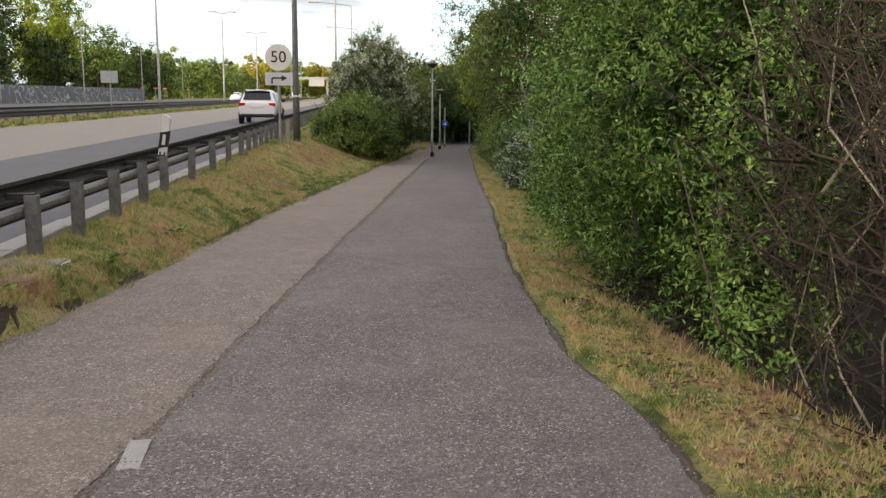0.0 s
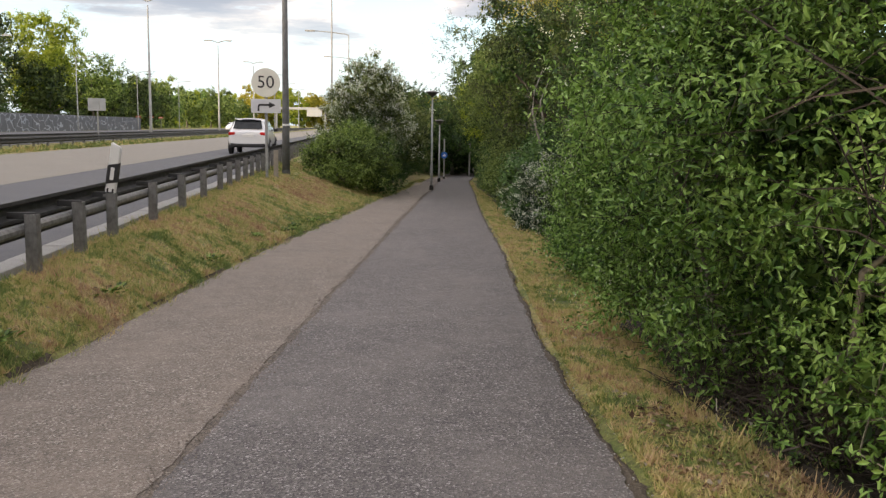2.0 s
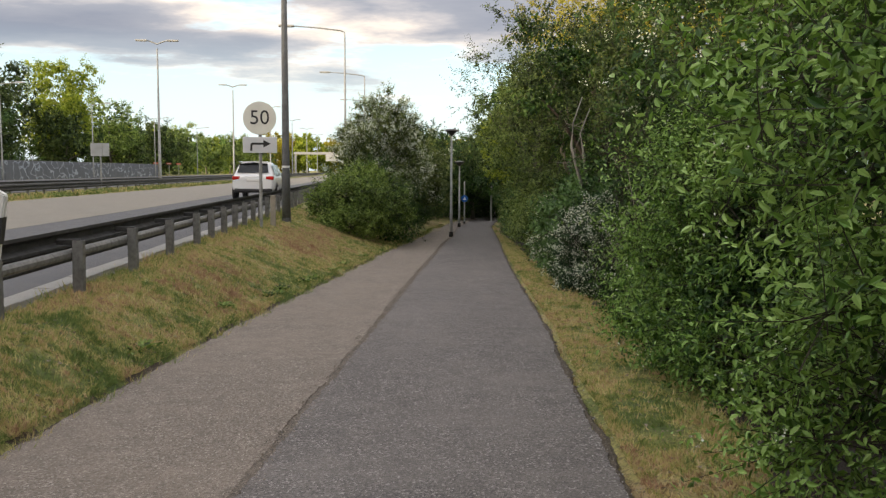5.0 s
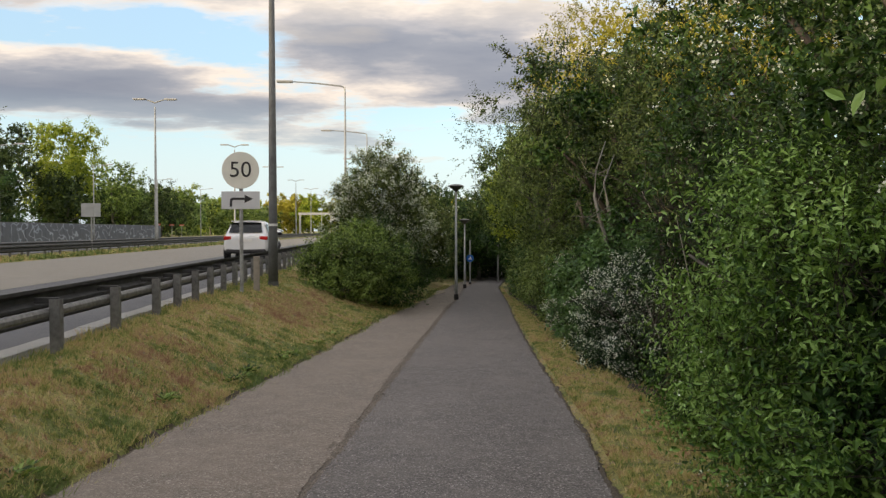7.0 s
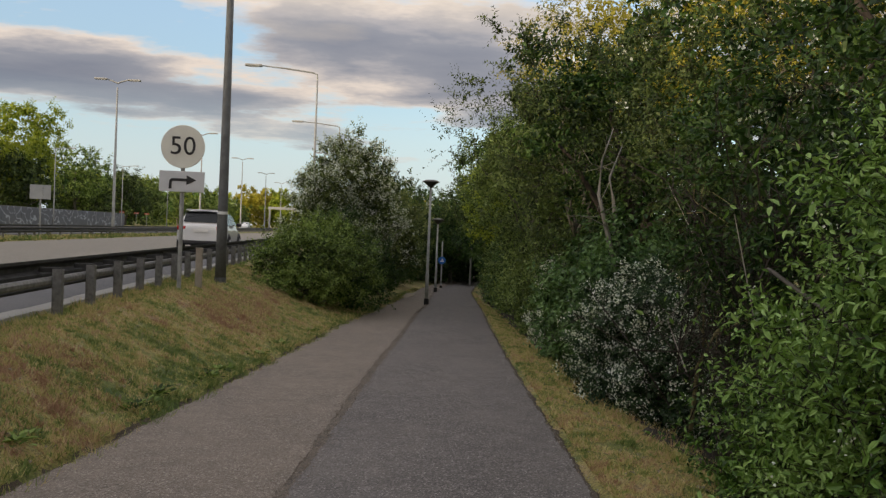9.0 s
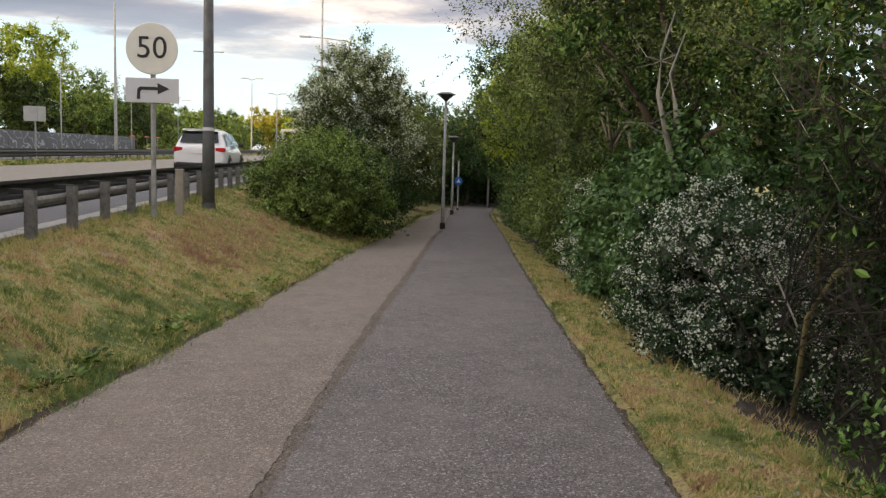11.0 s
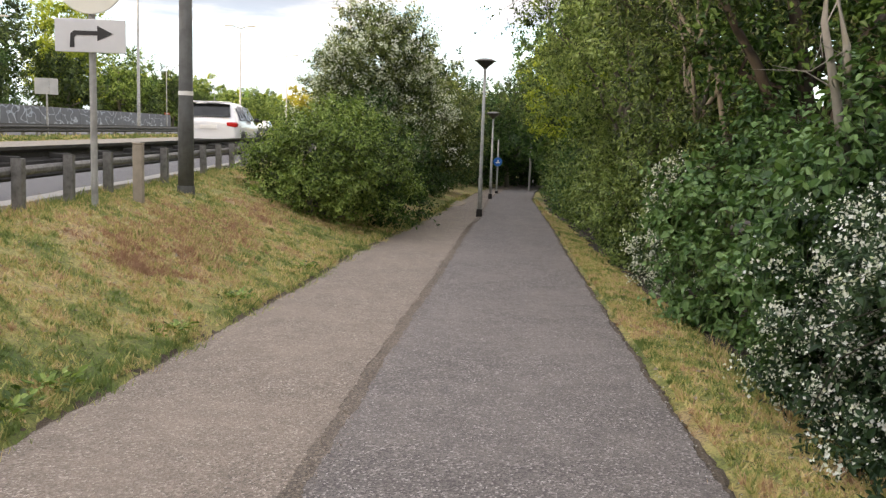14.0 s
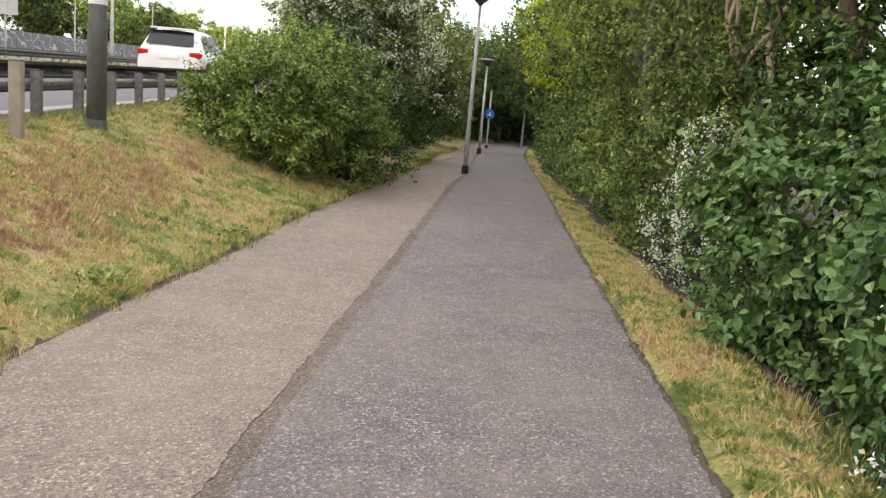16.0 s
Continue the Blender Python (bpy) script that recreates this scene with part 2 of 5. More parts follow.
M_WHITE = paint("white_sign_face", (0.77, 0.76, 0.68), 0.45, 0.12)
M_PLATE = paint("pale_plate", (0.62, 0.63, 0.65), 0.45, 0.12)
M_BLACK = paint("black_marking", (0.02, 0.02, 0.022), 0.5, 0.1)
M_BACK = paint("sign_back_grey", (0.42, 0.43, 0.43), 0.5, 0.2)
M_PLASTIC = paint("white_plastic", (0.74, 0.74, 0.72), 0.45, 0.12)
M_BLUE = paint("blue_sign_face", (0.015, 0.13, 0.45), 0.4, 0.1)
M_LAMPHEAD = paint("dark_lamp_bowl", (0.055, 0.052, 0.046), 0.4, 0.2)
M_LAMPGREY = paint("grey_lamp_head", (0.38, 0.38, 0.37), 0.5, 0.2)
M_OLDPOST = paint("weathered_pale_post", (0.33, 0.29, 0.24), 0.85, 0.35, 9)
M_DARKTOP = paint("tar_black", (0.02, 0.018, 0.016), 0.8, 0.2)
M_BARK = bark("grey_bark", (0.06, 0.052, 0.042), (0.22, 0.20, 0.17))
M_TWIG = bark("brown_twig", (0.018, 0.014, 0.011), (0.07, 0.055, 0.045), (0.045, 0.042, 0.028))
M_STEM = bark("pale_grey_stem", (0.10, 0.097, 0.09), (0.30, 0.29, 0.27))
M_LICHEN = bark("lichen_branch", (0.14, 0.125, 0.065), (0.4, 0.35, 0.16))
M_PALE = bark("pale_dead_branch", (0.17, 0.15, 0.12), (0.42, 0.39, 0.33))
M_GREEN = foliage("fresh_green_leaf", (0.02, 0.056, 0.011), (0.105, 0.205, 0.042), (0.25, 0.39, 0.11), 0.38, 0.17)
M_BRIGHT = foliage("broad_bright_leaf", (0.035, 0.085, 0.017), (0.165, 0.29, 0.062), (0.34, 0.5, 0.17), 0.38, 0.18)
M_BUSH = foliage("bush_leaf", (0.028, 0.054, 0.012), (0.13, 0.2, 0.042), (0.31, 0.4, 0.12), 0.42, 0.22)
M_HAW = foliage("hawthorn_leaf", (0.036, 0.056, 0.019), (0.125, 0.165, 0.056), (0.27, 0.31, 0.125), 0.45, 0.22)
M_IVY = foliage("ivy_leaf", (0.02, 0.052, 0.016), (0.07, 0.145, 0.045), (0.165, 0.27, 0.1), 0.35, 0.18)
M_HEDGE = foliage("pale_hedge_leaf", (0.03, 0.058, 0.015), (0.14, 0.205, 0.058), (0.32, 0.4, 0.145), 0.42, 0.22)
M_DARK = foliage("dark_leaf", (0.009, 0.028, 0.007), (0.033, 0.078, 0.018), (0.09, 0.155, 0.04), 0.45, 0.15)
M_OLIVE = foliage("olive_leaf", (0.011, 0.024, 0.007), (0.043, 0.072, 0.02), (0.12, 0.16, 0.05), 0.5, 0.16)
M_LIME = foliage("lime_leaf", (0.09, 0.135, 0.02), (0.24, 0.3, 0.04), (0.42, 0.46, 0.08))
# leaf colour that already holds the golden evening sunlight
M_SUNLIT = foliage("sunlit_gold_leaf", (0.19, 0.175, 0.03), (0.35, 0.315, 0.05), (0.48, 0.43, 0.09))
M_BLUISH = foliage("bluish_leaf", (0.014, 0.032, 0.016), (0.035, 0.07, 0.035), (0.075, 0.125, 0.065), 0.4)
M_BLOSSOM = foliage("white_blossom", (0.60, 0.62, 0.62), (0.72, 0.75, 0.76), (0.8, 0.82, 0.83), 0.6, 0.3)
M_CARWHITE = paint("white_car_paint", (0.72, 0.73, 0.74), 0.25, 0.05, 2.0, 0.6)
M_TYRE = paint("tyre_rubber", (0.015, 0.015, 0.016), 0.8, 0.2)
M_RIM = metal("alloy_rim", (0.45, 0.45, 0.46), 0.35, 0.8)
M_RED = paint("red_lamp_lens", (0.42, 0.012, 0.01), 0.2, 0.05)
M_SIGNRED = paint("faded_red_board", (0.5, 0.1, 0.05), 0.5, 0.15)
M_TAN = paint("pale_dust", (0.29, 0.24, 0.175), 0.95, 0.3, 6)


def make_glass():
    m, k, b = material("car_glass")
    b.inputs["Base Color"].default_value = (0.02, 0.024, 0.026, 1)
    b.inputs["Roughness"].default_value = 0.06
    b.inputs["Coat Weight"].default_value = 0.5
    return m


def make_graffiti():
    """Grey concrete with loose sprayed loops and scrawls that spell nothing."""
    m, k, b = material("sprayed_concrete")
    p = where(k)
    q = k.vec("MULTIPLY", p, (1, 0.55, 1.2))
    warp = k.noise(q, 0.9, 3, 0.6)
    loops = k.math("ABSOLUTE", k.math("SUBTRACT", k.noise(k.vec("MULTIPLY", p, (1, 0.32, 0.62)), 1.5, 1.5, 0.4), 0.5))
    lines = k.ramp(loops, (0.012, (1, 1, 1)), (0.03, (0, 0, 0)))
    zone = k.ramp(k.noise(q, 0.16, 2, 0.5), (0.36, (0, 0, 0)), (0.44, (1, 1, 1)))
    grey = k.mix(k.noise(p, 1.2, 6, 0.65), (0.07, 0.075, 0.085), (0.15, 0.16, 0.18))
    tint = k.mix(warp, (0.2, 0.27, 0.33), (0.46, 0.47, 0.49))
    col = k.mix(k.math("MULTIPLY", lines, k.math("MULTIPLY", zone, 0.85)), grey, tint)
    k.set(b.inputs["Base Color"], col)
    b.inputs["Roughness"].default_value = 0.9
    return m


M_DRYLEAF = foliage("dry_leaf", (0.06, 0.035, 0.02), (0.17, 0.105, 0.06), (0.36, 0.25, 0.15), 0.7, 0.1, 2.0)
M_WALL = asphalt("old_concrete", (0.08, 0.08, 0.08), (0.15, 0.15, 0.15), (0.22, 0.22, 0.21), (0.12, 0.115, 0.1), 0.3)
M_GLASS = make_glass()
M_GRAFFITI = make_graffiti()


# ---- plan: curves of the path and heights of the ground ----
EDGE_L = ((-30, -3.0), (0, -2.86), (6, -2.49), (9.3, -2.07), (11.7, -1.86), (15.6, -1.47), (19.9, -0.88), (23, -0.47), (26, -0.07), (29, 0.24), (30.7, 0.5), (35.6, 1.25), (42, 2.13), (50, 3.2), (60, 4.8), (76, 8.5))
SEAM = ((-30, -1.5), (0, -1.42), (3.4, -1.14), (5.6, -0.92), (7.8, -0.68), (11.2, -0.31), (13.4, -0.06), (16.5, 0.29), (20, 0.66), (23.6, 1.06), (26.4, 1.4), (35, 2.36), (38.8, 2.9), (50, 4.1), (60, 5.7), (76, 9.4))
EDGE_R = ((-30, 1.0), (0, 1.5), (3.2, 1.38), (4.2, 1.42), (5.5, 1.29), (8.75, 1.47), (13.3, 1.94), (15.3, 2.19), (20, 2.62), (24.4, 3.05), (26.2, 3.24), (30, 3.64), (36.8, 4.4), (50, 5.75), (60, 7.3), (76, 11.2))
TURF_R = ((-30, 2.6), (0, 2.5), (4.2, 2.4), (6.2, 2.05), (8.7, 2.15), (12.7, 2.8), (15.4, 3.25), (20, 3.4), (25, 3.8), (27.5, 3.95), (33.5, 4.45), (45, 5.5), (60, 7.6), (76, 11.6))
ROAD_Z = 0.10
RAIL_X = -2.93


def curve(table, y):
    return np.interp(y, [r[0] for r in table], [r[1] for r in table])


def path_z(y):
    return -0.029 * np.clip(y, -8, 62)


def lumps(x, y, s):
    """Gentle uneven ground, from a few waves."""
    return (np.sin(x * 1.7 * s + y * 0.9 * s + 1.3) + np.sin(x * -0.8 * s + y * 2.1 * s + 4.0) + np.sin(x * 3.1 * s + 2.2) * np.sin(y * 2.7 * s + 0.4)) / 3


def ground_z(x, y):
    x, y = np.asarray(x, float), np.asarray(y, float)
    pz, el, er, tr = path_z(y), curve(EDGE_L, y), curve(EDGE_R, y), curve(TURF_R, y)
    t = np.clip((x + 2.55) / np.maximum(el + 2.55, 0.15), 0, 1)
    bank = t * 0.55 + t * t * (3 - 2 * t) * 0.45
    left = ROAD_Z - 0.03 + (pz + 0.01 - ROAD_Z + 0.03) * bank
    left = np.where(x < -2.6, ROAD_Z - 0.03, left) + 0.03 * lumps(x, y, 1.0) * np.clip((el - x) * 3, 0, 1) * np.clip((x + 3.3) * 2, 0, 1)
    u = np.clip((x - tr + 0.4) / 1.6, 0, 1)
    right = pz + 0.012 - 0.42 * u * u * (3 - 2 * u) + 0.02 * lumps(x, y, 1.3) * np.clip((x - er) * 3, 0, 1)
    z = np.where(x < el - 0.05, left, np.where(x > er + 0.1, right, pz - 0.06))
    return np.where(x < -3.1, np.where(x < -14.5, ROAD_Z + 0.02, ROAD_Z - 0.08), z)


# ---- mesh helpers ----
def solid(name, verts, faces, mat, parent=None, smooth=False):
    """One mesh object from arrays of points and of equal-sided faces."""
    verts = np.asarray(verts, np.float32)
    me = bpy.data.meshes.new(name)
    if isinstance(faces, np.ndarray):
        n, s = faces.shape
        me.vertices.add(len(verts))
        me.vertices.foreach_set("co", verts.ravel())
        me.loops.add(n * s)
        me.loops.foreach_set("vertex_index", faces.astype(np.int32).ravel())
        me.polygons.add(n)
        me.polygons.foreach_set("loop_start", np.arange(n, dtype=np.int32) * s)
        me.update(calc_edges=True)
    else:
        me.from_pydata([tuple(v) for v in verts], [], faces)
    me.materials.append(mat)
    me.polygons.foreach_set("use_smooth", np.full(len(me.polygons), smooth))
    ob = new(name, me)
    ob.parent = parent
    return ob


def part(name, bm, mat, parent=None, label="", smooth=False):
    me = bpy.data.meshes.new(name)
    bmesh.ops.recalc_face_normals(bm, faces=bm.faces)
    bm.to_mesh(me)
    bm.free()
    me.materials.append(mat)
    if smooth:
        me.polygons.foreach_set("use_smooth", np.ones(len(me.polygons), bool))
    ob = new(name, me)
    ob.parent = parent
    if label:
        ob["label"] = label
    return ob


def thing(name, x, y, z, label, category, group="", rz=0.0):
    ob = new(name)
    ob.matrix_basis = pose(x, y, z, 0, 0, rz)
    return tagged(ob, label, category, group)


def box(bm, x0, x1, y0, y1, z0, z1, bevel=0.0):
    made = bmesh.ops.create_cube(bm, size=1)["verts"]
    bmesh.ops.scale(bm, vec=(x1 - x0, y1 - y0, z1 - z0), verts=made)
    bmesh.ops.translate(bm, vec=((x0 + x1) / 2, (y0 + y1) / 2, (z0 + z1) / 2), verts=made)
    if bevel:
        es = list({e for v in made for e in v.link_edges})
        bmesh.ops.bevel(bm, geom=es, offset=bevel, segments=2, affect="EDGES", profile=0.5)
    return bm


def tube(bm, points, radii, sides=8):
    """A tapered tube along points, capped."""
    pts = [Vector(p) for p in points]
    rings = []
    for i, p in enumerate(pts):
        d = (pts[min(i + 1, len(pts) - 1)] - pts[max(i - 1, 0)]).normalized()
        a = d.cross(Vector((0, 0, 1)) if abs(d.z) < 0.9 else Vector((1, 0, 0))).normalized()
        b = d.cross(a)
        rings.append([bm.verts.new(p + radii[i] * (math.cos(w) * a + math.sin(w) * b)) for w in (2 * math.pi * j / sides for j in range(sides))])
    for r, s in zip(rings, rings[1:]):
        for j in range(sides):
            bm.faces.new((r[j], r[(j + 1) % sides], s[(j + 1) % sides], s[j]))
    bm.faces.new(rings[0][::-1])
    bm.faces.new(rings[-1])
    return bm


def lathe(bm, profile, sides=20, centre=(0, 0, 0)):
    rings = [[bm.verts.new((centre[0] + r * math.cos(2 * math.pi * j / sides), centre[1] + r * math.sin(2 * math.pi * j / sides), centre[2] + z)) for j in range(sides)] for r, z in profile]
    for r, s in zip(rings, rings[1:]):
        for j in range(sides):
            bm.faces.new((r[j], r[(j + 1) % sides], s[(j + 1) % sides], s[j]))
    bm.faces.new(rings[0][::-1])
    bm.faces.new(rings[-1])
    return bm


def extruded(bm, outline, y0, y1):
    """A profile in x, z drawn out along y."""
    a = [bm.verts.new((x, y0, z)) for x, z in outline]
    b = [bm.verts.new((x, y1, z)) for x, z in outline]
    n = len(a)
    for i in range(n):
        bm.faces.new((a[i], a[(i + 1) % n], b[(i + 1) % n], b[i]))
    bm.faces.new(a[::-1])
    bm.faces.new(b)
    return bm


def grid_faces(nx, ny):
    i = np.arange((nx - 1) * (ny - 1))
    a = i // (nx - 1) * nx + i % (nx - 1)
    return np.stack([a, a + 1, a + nx + 1, a + nx], 1)


# ---- ground, paths, road ----
def build_ground():
    xs = np.concatenate([[-2500, -900, -300, -120, -60, -34, -31, -19.2, -18.6, -16, -14.55, -14.45, -9, -4, -3.3, -3.12, -3.08], np.arange(-3.0, 7.6, 0.16), [8, 8.6, 9.4, 10.5, 12, 15, 20, 40, 100, 300, 900, 2500]])
    ys = np.concatenate([[-2500, -600, -150, -60, -30], np.arange(-12, 0, 2), np.arange(0, 62, 0.4), [64, 68, 76, 90, 120, 200, 400, 900, 3500]])
    x, y = np.meshgrid(xs, ys)
    z = ground_z(x, y)
    solid("ground", np.stack([x, y, z], -1).reshape(-1, 3), grid_faces(len(xs), len(ys)), M_SOIL, smooth=True)
    tagged(bpy.data.objects["ground"], "dry mown turf, straw and moss with bare reddish patches", "ground", kind="structure")


def strip(name, left, right, mat, z_of, label, y0=-30, y1=76, step=0.06, across=7, rag=0.0, depth=0.08):
    """A band of paving between two curves, with a thickness and slightly ragged edges."""
    ys = np.arange(y0, y1, step)
    l, r = left(ys), right(ys)
    w = np.array([rag * (math.sin(y * 7.1) + math.sin(y * 17.3 + 1) * 0.7 + math.sin(y * 3.1) + math.sin(y * 41.0 + 2) * 0.8 + math.sin(y * 23.0 + y * y) * 0.5) / 3 for y in ys])
    r = r + w
    l = l + w[::-1]
    us = np.concatenate([[0], np.linspace(0, 1, across), [1]])
    x = l[:, None] + (r - l)[:, None] * us[None, :]
    y = np.repeat(ys[:, None], across + 2, 1)
    z = z_of(x, y)
    z[:, 0] -= depth
    z[:, -1] -= depth
    ob = solid(name, np.stack([x, y, z], -1).reshape(-1, 3), grid_faces(across + 2, len(ys)), mat)
    return tagged(ob, label, "pavement", kind="structure")


def wear(x, y):
    return path_z(y) + 0.004 * lumps(x, y, 1.2)


build_ground()
strip("pavement_footpath", lambda y: curve(SEAM, y) + 0.024 + 0.018 * np.clip((y - 14) / 6, 0, 1), lambda y: curve(EDGE_R, y), M_FOOT, lambda x, y: wear(x, y) + 0.003, "dark grey worn asphalt path with ragged edges", rag=0.022)
strip("pavement_cycle_path", lambda y: curve(EDGE_L, y), lambda y: curve(SEAM, y) - 0.032 - 0.024 * np.clip((y - 14) / 6, 0, 1), M_BIKE, wear, "faded reddish asphalt band beside the dark path", rag=0.022)
strip("pavement_joint", lambda y: curve(SEAM, y) - 0.10, lambda y: curve(SEAM, y) + 0.10, M_SEAM, lambda x, y: path_z(y) - 0.003, "crumbled dirty joint between two asphalt bands", across=3, depth=0.03)

strip("road_lane", lambda y: 0 * y - 7.62, lambda y: 0 * y - 3.40, M_LANE, lambda x, y: 0 * x + ROAD_Z, "grey asphalt traffic lane", -120, 420, 4, 5)
strip("road_slab", lambda y: 0 * y - 14.4, lambda y: 0 * y - 7.63, M_SLAB, lambda x, y: 0 * x + ROAD_Z + 0.003, "pale tan concrete traffic lanes", -120, 420, 4, 5)
strip("road_opposite", lambda y: 0 * y - 41.5, lambda y: 0 * y - 19.0, M_LANE, lambda x, y: 0 * x + ROAD_Z + 0.05, "grey asphalt opposite carriageway", -120, 420, 4, 5)


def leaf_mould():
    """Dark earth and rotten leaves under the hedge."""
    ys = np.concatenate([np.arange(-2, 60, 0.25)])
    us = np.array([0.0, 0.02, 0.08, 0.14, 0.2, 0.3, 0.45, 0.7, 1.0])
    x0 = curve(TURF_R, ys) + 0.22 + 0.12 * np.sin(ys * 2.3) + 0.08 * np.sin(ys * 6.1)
    # dark sheet carried far back, added so gaps in the hedge stay dark
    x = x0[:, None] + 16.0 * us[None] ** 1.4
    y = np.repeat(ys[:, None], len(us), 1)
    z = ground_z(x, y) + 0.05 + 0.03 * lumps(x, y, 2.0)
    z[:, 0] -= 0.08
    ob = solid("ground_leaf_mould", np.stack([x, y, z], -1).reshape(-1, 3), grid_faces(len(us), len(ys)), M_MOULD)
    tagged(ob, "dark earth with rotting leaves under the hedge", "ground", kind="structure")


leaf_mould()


def build_kerb():
    kerb = new("kerb")
    tagged(kerb, "pale concrete edge stones along the road", "kerb", kind="structure")
    bm = box(bmesh.new(), -0.13, 0.13, 0.004, 0.992, -0.12, 0.025, 0.012)
    first = part("edge_stone", bm, M_KERB, kerb)
    first.location = (-3.27, 4, ROAD_Z)
    for i in range(1, 76):
        o = new("edge_stone", first.data)
        o.parent = kerb
        o.location = (-3.27 + 0.006 * math.sin(i * 2.3), 4 + i, ROAD_Z + 0.006 * math.sin(i * 1.7))


build_kerb()


# ---- steel along the road ----
def post_mesh(h):
    """Open C-section post, its web to the path, with the top sheared off slightly."""
    bm = bmesh.new()
    ring = [(-0.052, -0.05), (0.052, -0.05), (0.056, -0.044), (0.056, 0.045), (0.03, 0.045), (0.03, 0.037), (0.048, 0.037), (0.048, -0.042), (-0.048, -0.042), (-0.048, 0.037), (-0.03, 0.037), (-0.03, 0.045), (-0.056, 0.045), (-0.056, -0.044)]
    low = [bm.verts.new((x, y, -0.3)) for x, y in ring]
    top = [bm.verts.new((x, y, h - 0.25 * (y + 0.05) ** 2 - 1.5 * x * x)) for x, y in ring]
    for i in range(len(ring)):
        j = (i + 1) % len(ring)
        bm.faces.new((low[i], low[j], top[j], top[i]))
    bm.faces.new(top)
    return bm


def guard_rail(name, x, posts, y0, y1, side, label, steel, beam, z0, detail=True):
    """Posts, a lower box rail, brackets and a folded beam facing the traffic."""
    rail = thing(name, x, y0, z0, label, "guard rail")
    h = 0.53
    me = part("post", post_mesh(h), steel, rail)
    me.location = (0, posts[0] - y0, 0)
    bb = bmesh.new()
    box(bb, min(0.03, 0.22 * side), max(0.03, 0.22 * side), -0.022, 0.022, h - 0.05, h + 0.012, 0.006)
    br = part("bracket", bb, beam, rail)
    br.location = (0, posts[0] - y0, 0)
    made = [me]
    for y in posts[1:]:
        o = new("post", me.data)
        o.parent, o.location = rail, (0, y - y0, 0)
        o.rotation_euler = (0.012 * math.sin(y * 3.3), 0.014 * math.sin(y * 5.1), 0.05 * math.sin(y))
        made.append(o)
        if detail:
            o = new("bracket", br.data)
            o.parent, o.location = rail, (0, y - y0, 0)
    L = y1 - y0
    bm = bmesh.new()
    sx = 0.10 * side
    extruded(bm, [(sx - 0.03, 0.335), (sx + 0.03, 0.335), (sx + 0.045, 0.36), (sx + 0.045, 0.395), (sx + 0.025, 0.425), (sx - 0.02, 0.43), (sx - 0.045, 0.405), (sx - 0.045, 0.36)], 0, L)
    part("lower_rail", bm, steel, rail)
    bm = bmesh.new()
    f = [(0.0, 0.265), (0.0, 0.29), (0.075, 0.33), (0.075, 0.385), (0.0, 0.425), (0.0, 0.455), (0.075, 0.495), (0.075, 0.55), (0.0, 0.59), (0.0, 0.625)]
    outer = [(0.21 * side + side * a, z) for a, z in f]
    inner = [(px - side * 0.006, z) for px, z in outer][::-1]
    extruded(bm, outer + inner, 0, L)
    part("folded_beam", bm, beam, rail, "dark weathered beam with two folds")
    return rail


near_posts = [2.55, 3.88, 5.2, 6.55, 7.93, 9.13, 10.47, 11.8, 13.01, 15.05, 17.1, 19.06, 20.99] + [22.27 + 1.325 * i for i in range(40)]
guard_rail("guard_rail", RAIL_X, near_posts, -30, 76, -1, "weathered grey steel guard rail beside the road", M_STEEL, M_BEAM, ROAD_Z)
guard_rail("guard_rail_opposite", -18.3, [30 + 4.0 * i for i in range(50)], 0, 300, -1, "dark steel guard rail on the far side of the median", M_STEEL, M_BEAM, ROAD_Z + 0.02, False)
guard_rail("guard_rail_median", -16.4, [30 + 2.0 * i for i in range(100)], 0, 300, 1, "dark steel guard rail along the grassy median", M_STEEL, M_BEAM, ROAD_Z + 0.02, False)


def delineator():
    """White reflector post clamped to the rail, leaning."""
    d = thing("delineator_post", RAIL_X - 0.02, 13.03, ROAD_Z + 0.50, "white plastic delineator post with black band, leaning on guard rail", "road post")
    d.rotation_euler = (radians(3), radians(10), 0)
    bm = bmesh.new()
    extruded(bm, [(-0.06, 0), (0.06, 0), (0.06, 0.585), (-0.06, 0.635)], -0.035, 0.035)
    bmesh.ops.bevel(bm, geom=bm.edges[:], offset=0.012, segments=2, affect="EDGES")
    part("shaft", bm, M_PLASTIC, d)
    bm = bmesh.new()
    extruded(bm, [(-0.064, 0.13), (0.064, 0.17), (0.064, 0.40), (-0.064, 0.36)], -0.039, 0.039)
    part("black_band", bm, M_BLACK, d)
    part("reflector", box(bmesh.new(), -0.022, 0.022, -0.046, -0.039, 0.19, 0.34, 0.002), M_PLASTIC, d)
    for s in (-1, 1):
        part("bolt", box(bmesh.new(), s * 0.03 - 0.01, s * 0.03 + 0.01, -0.043, -0.035, 0.035, 0.085), M_BLACK, d)
    part("clamp", box(bmesh.new(), -0.075, 0.075, -0.05, 0.05, -0.03, 0.01, 0.008), M_STEEL, d)


delineator()


def digit(text, size, mat, parent, x, y, z):
    cu = bpy.data.curves.new("digit", "FONT")
    cu.body, cu.size, cu.extrude, cu.align_x, cu.align_y = text, size, 0.003, "CENTER", "CENTER"
    ob = new("digit", cu)
    me = bpy.data.meshes.new_from_object(ob.evaluated_get(bpy.context.evaluated_depsgraph_get()))
    bpy.data.objects.remove(ob)
    bm = bmesh.new()
    bm.from_mesh(me)
    bmesh.ops.remove_doubles(bm, verts=bm.verts, dist=0.0004)
    o = part("digit", bm, mat, parent, "black digit " + text)
    o.matrix_basis = pose(x, y, z, 90, 0, 0)


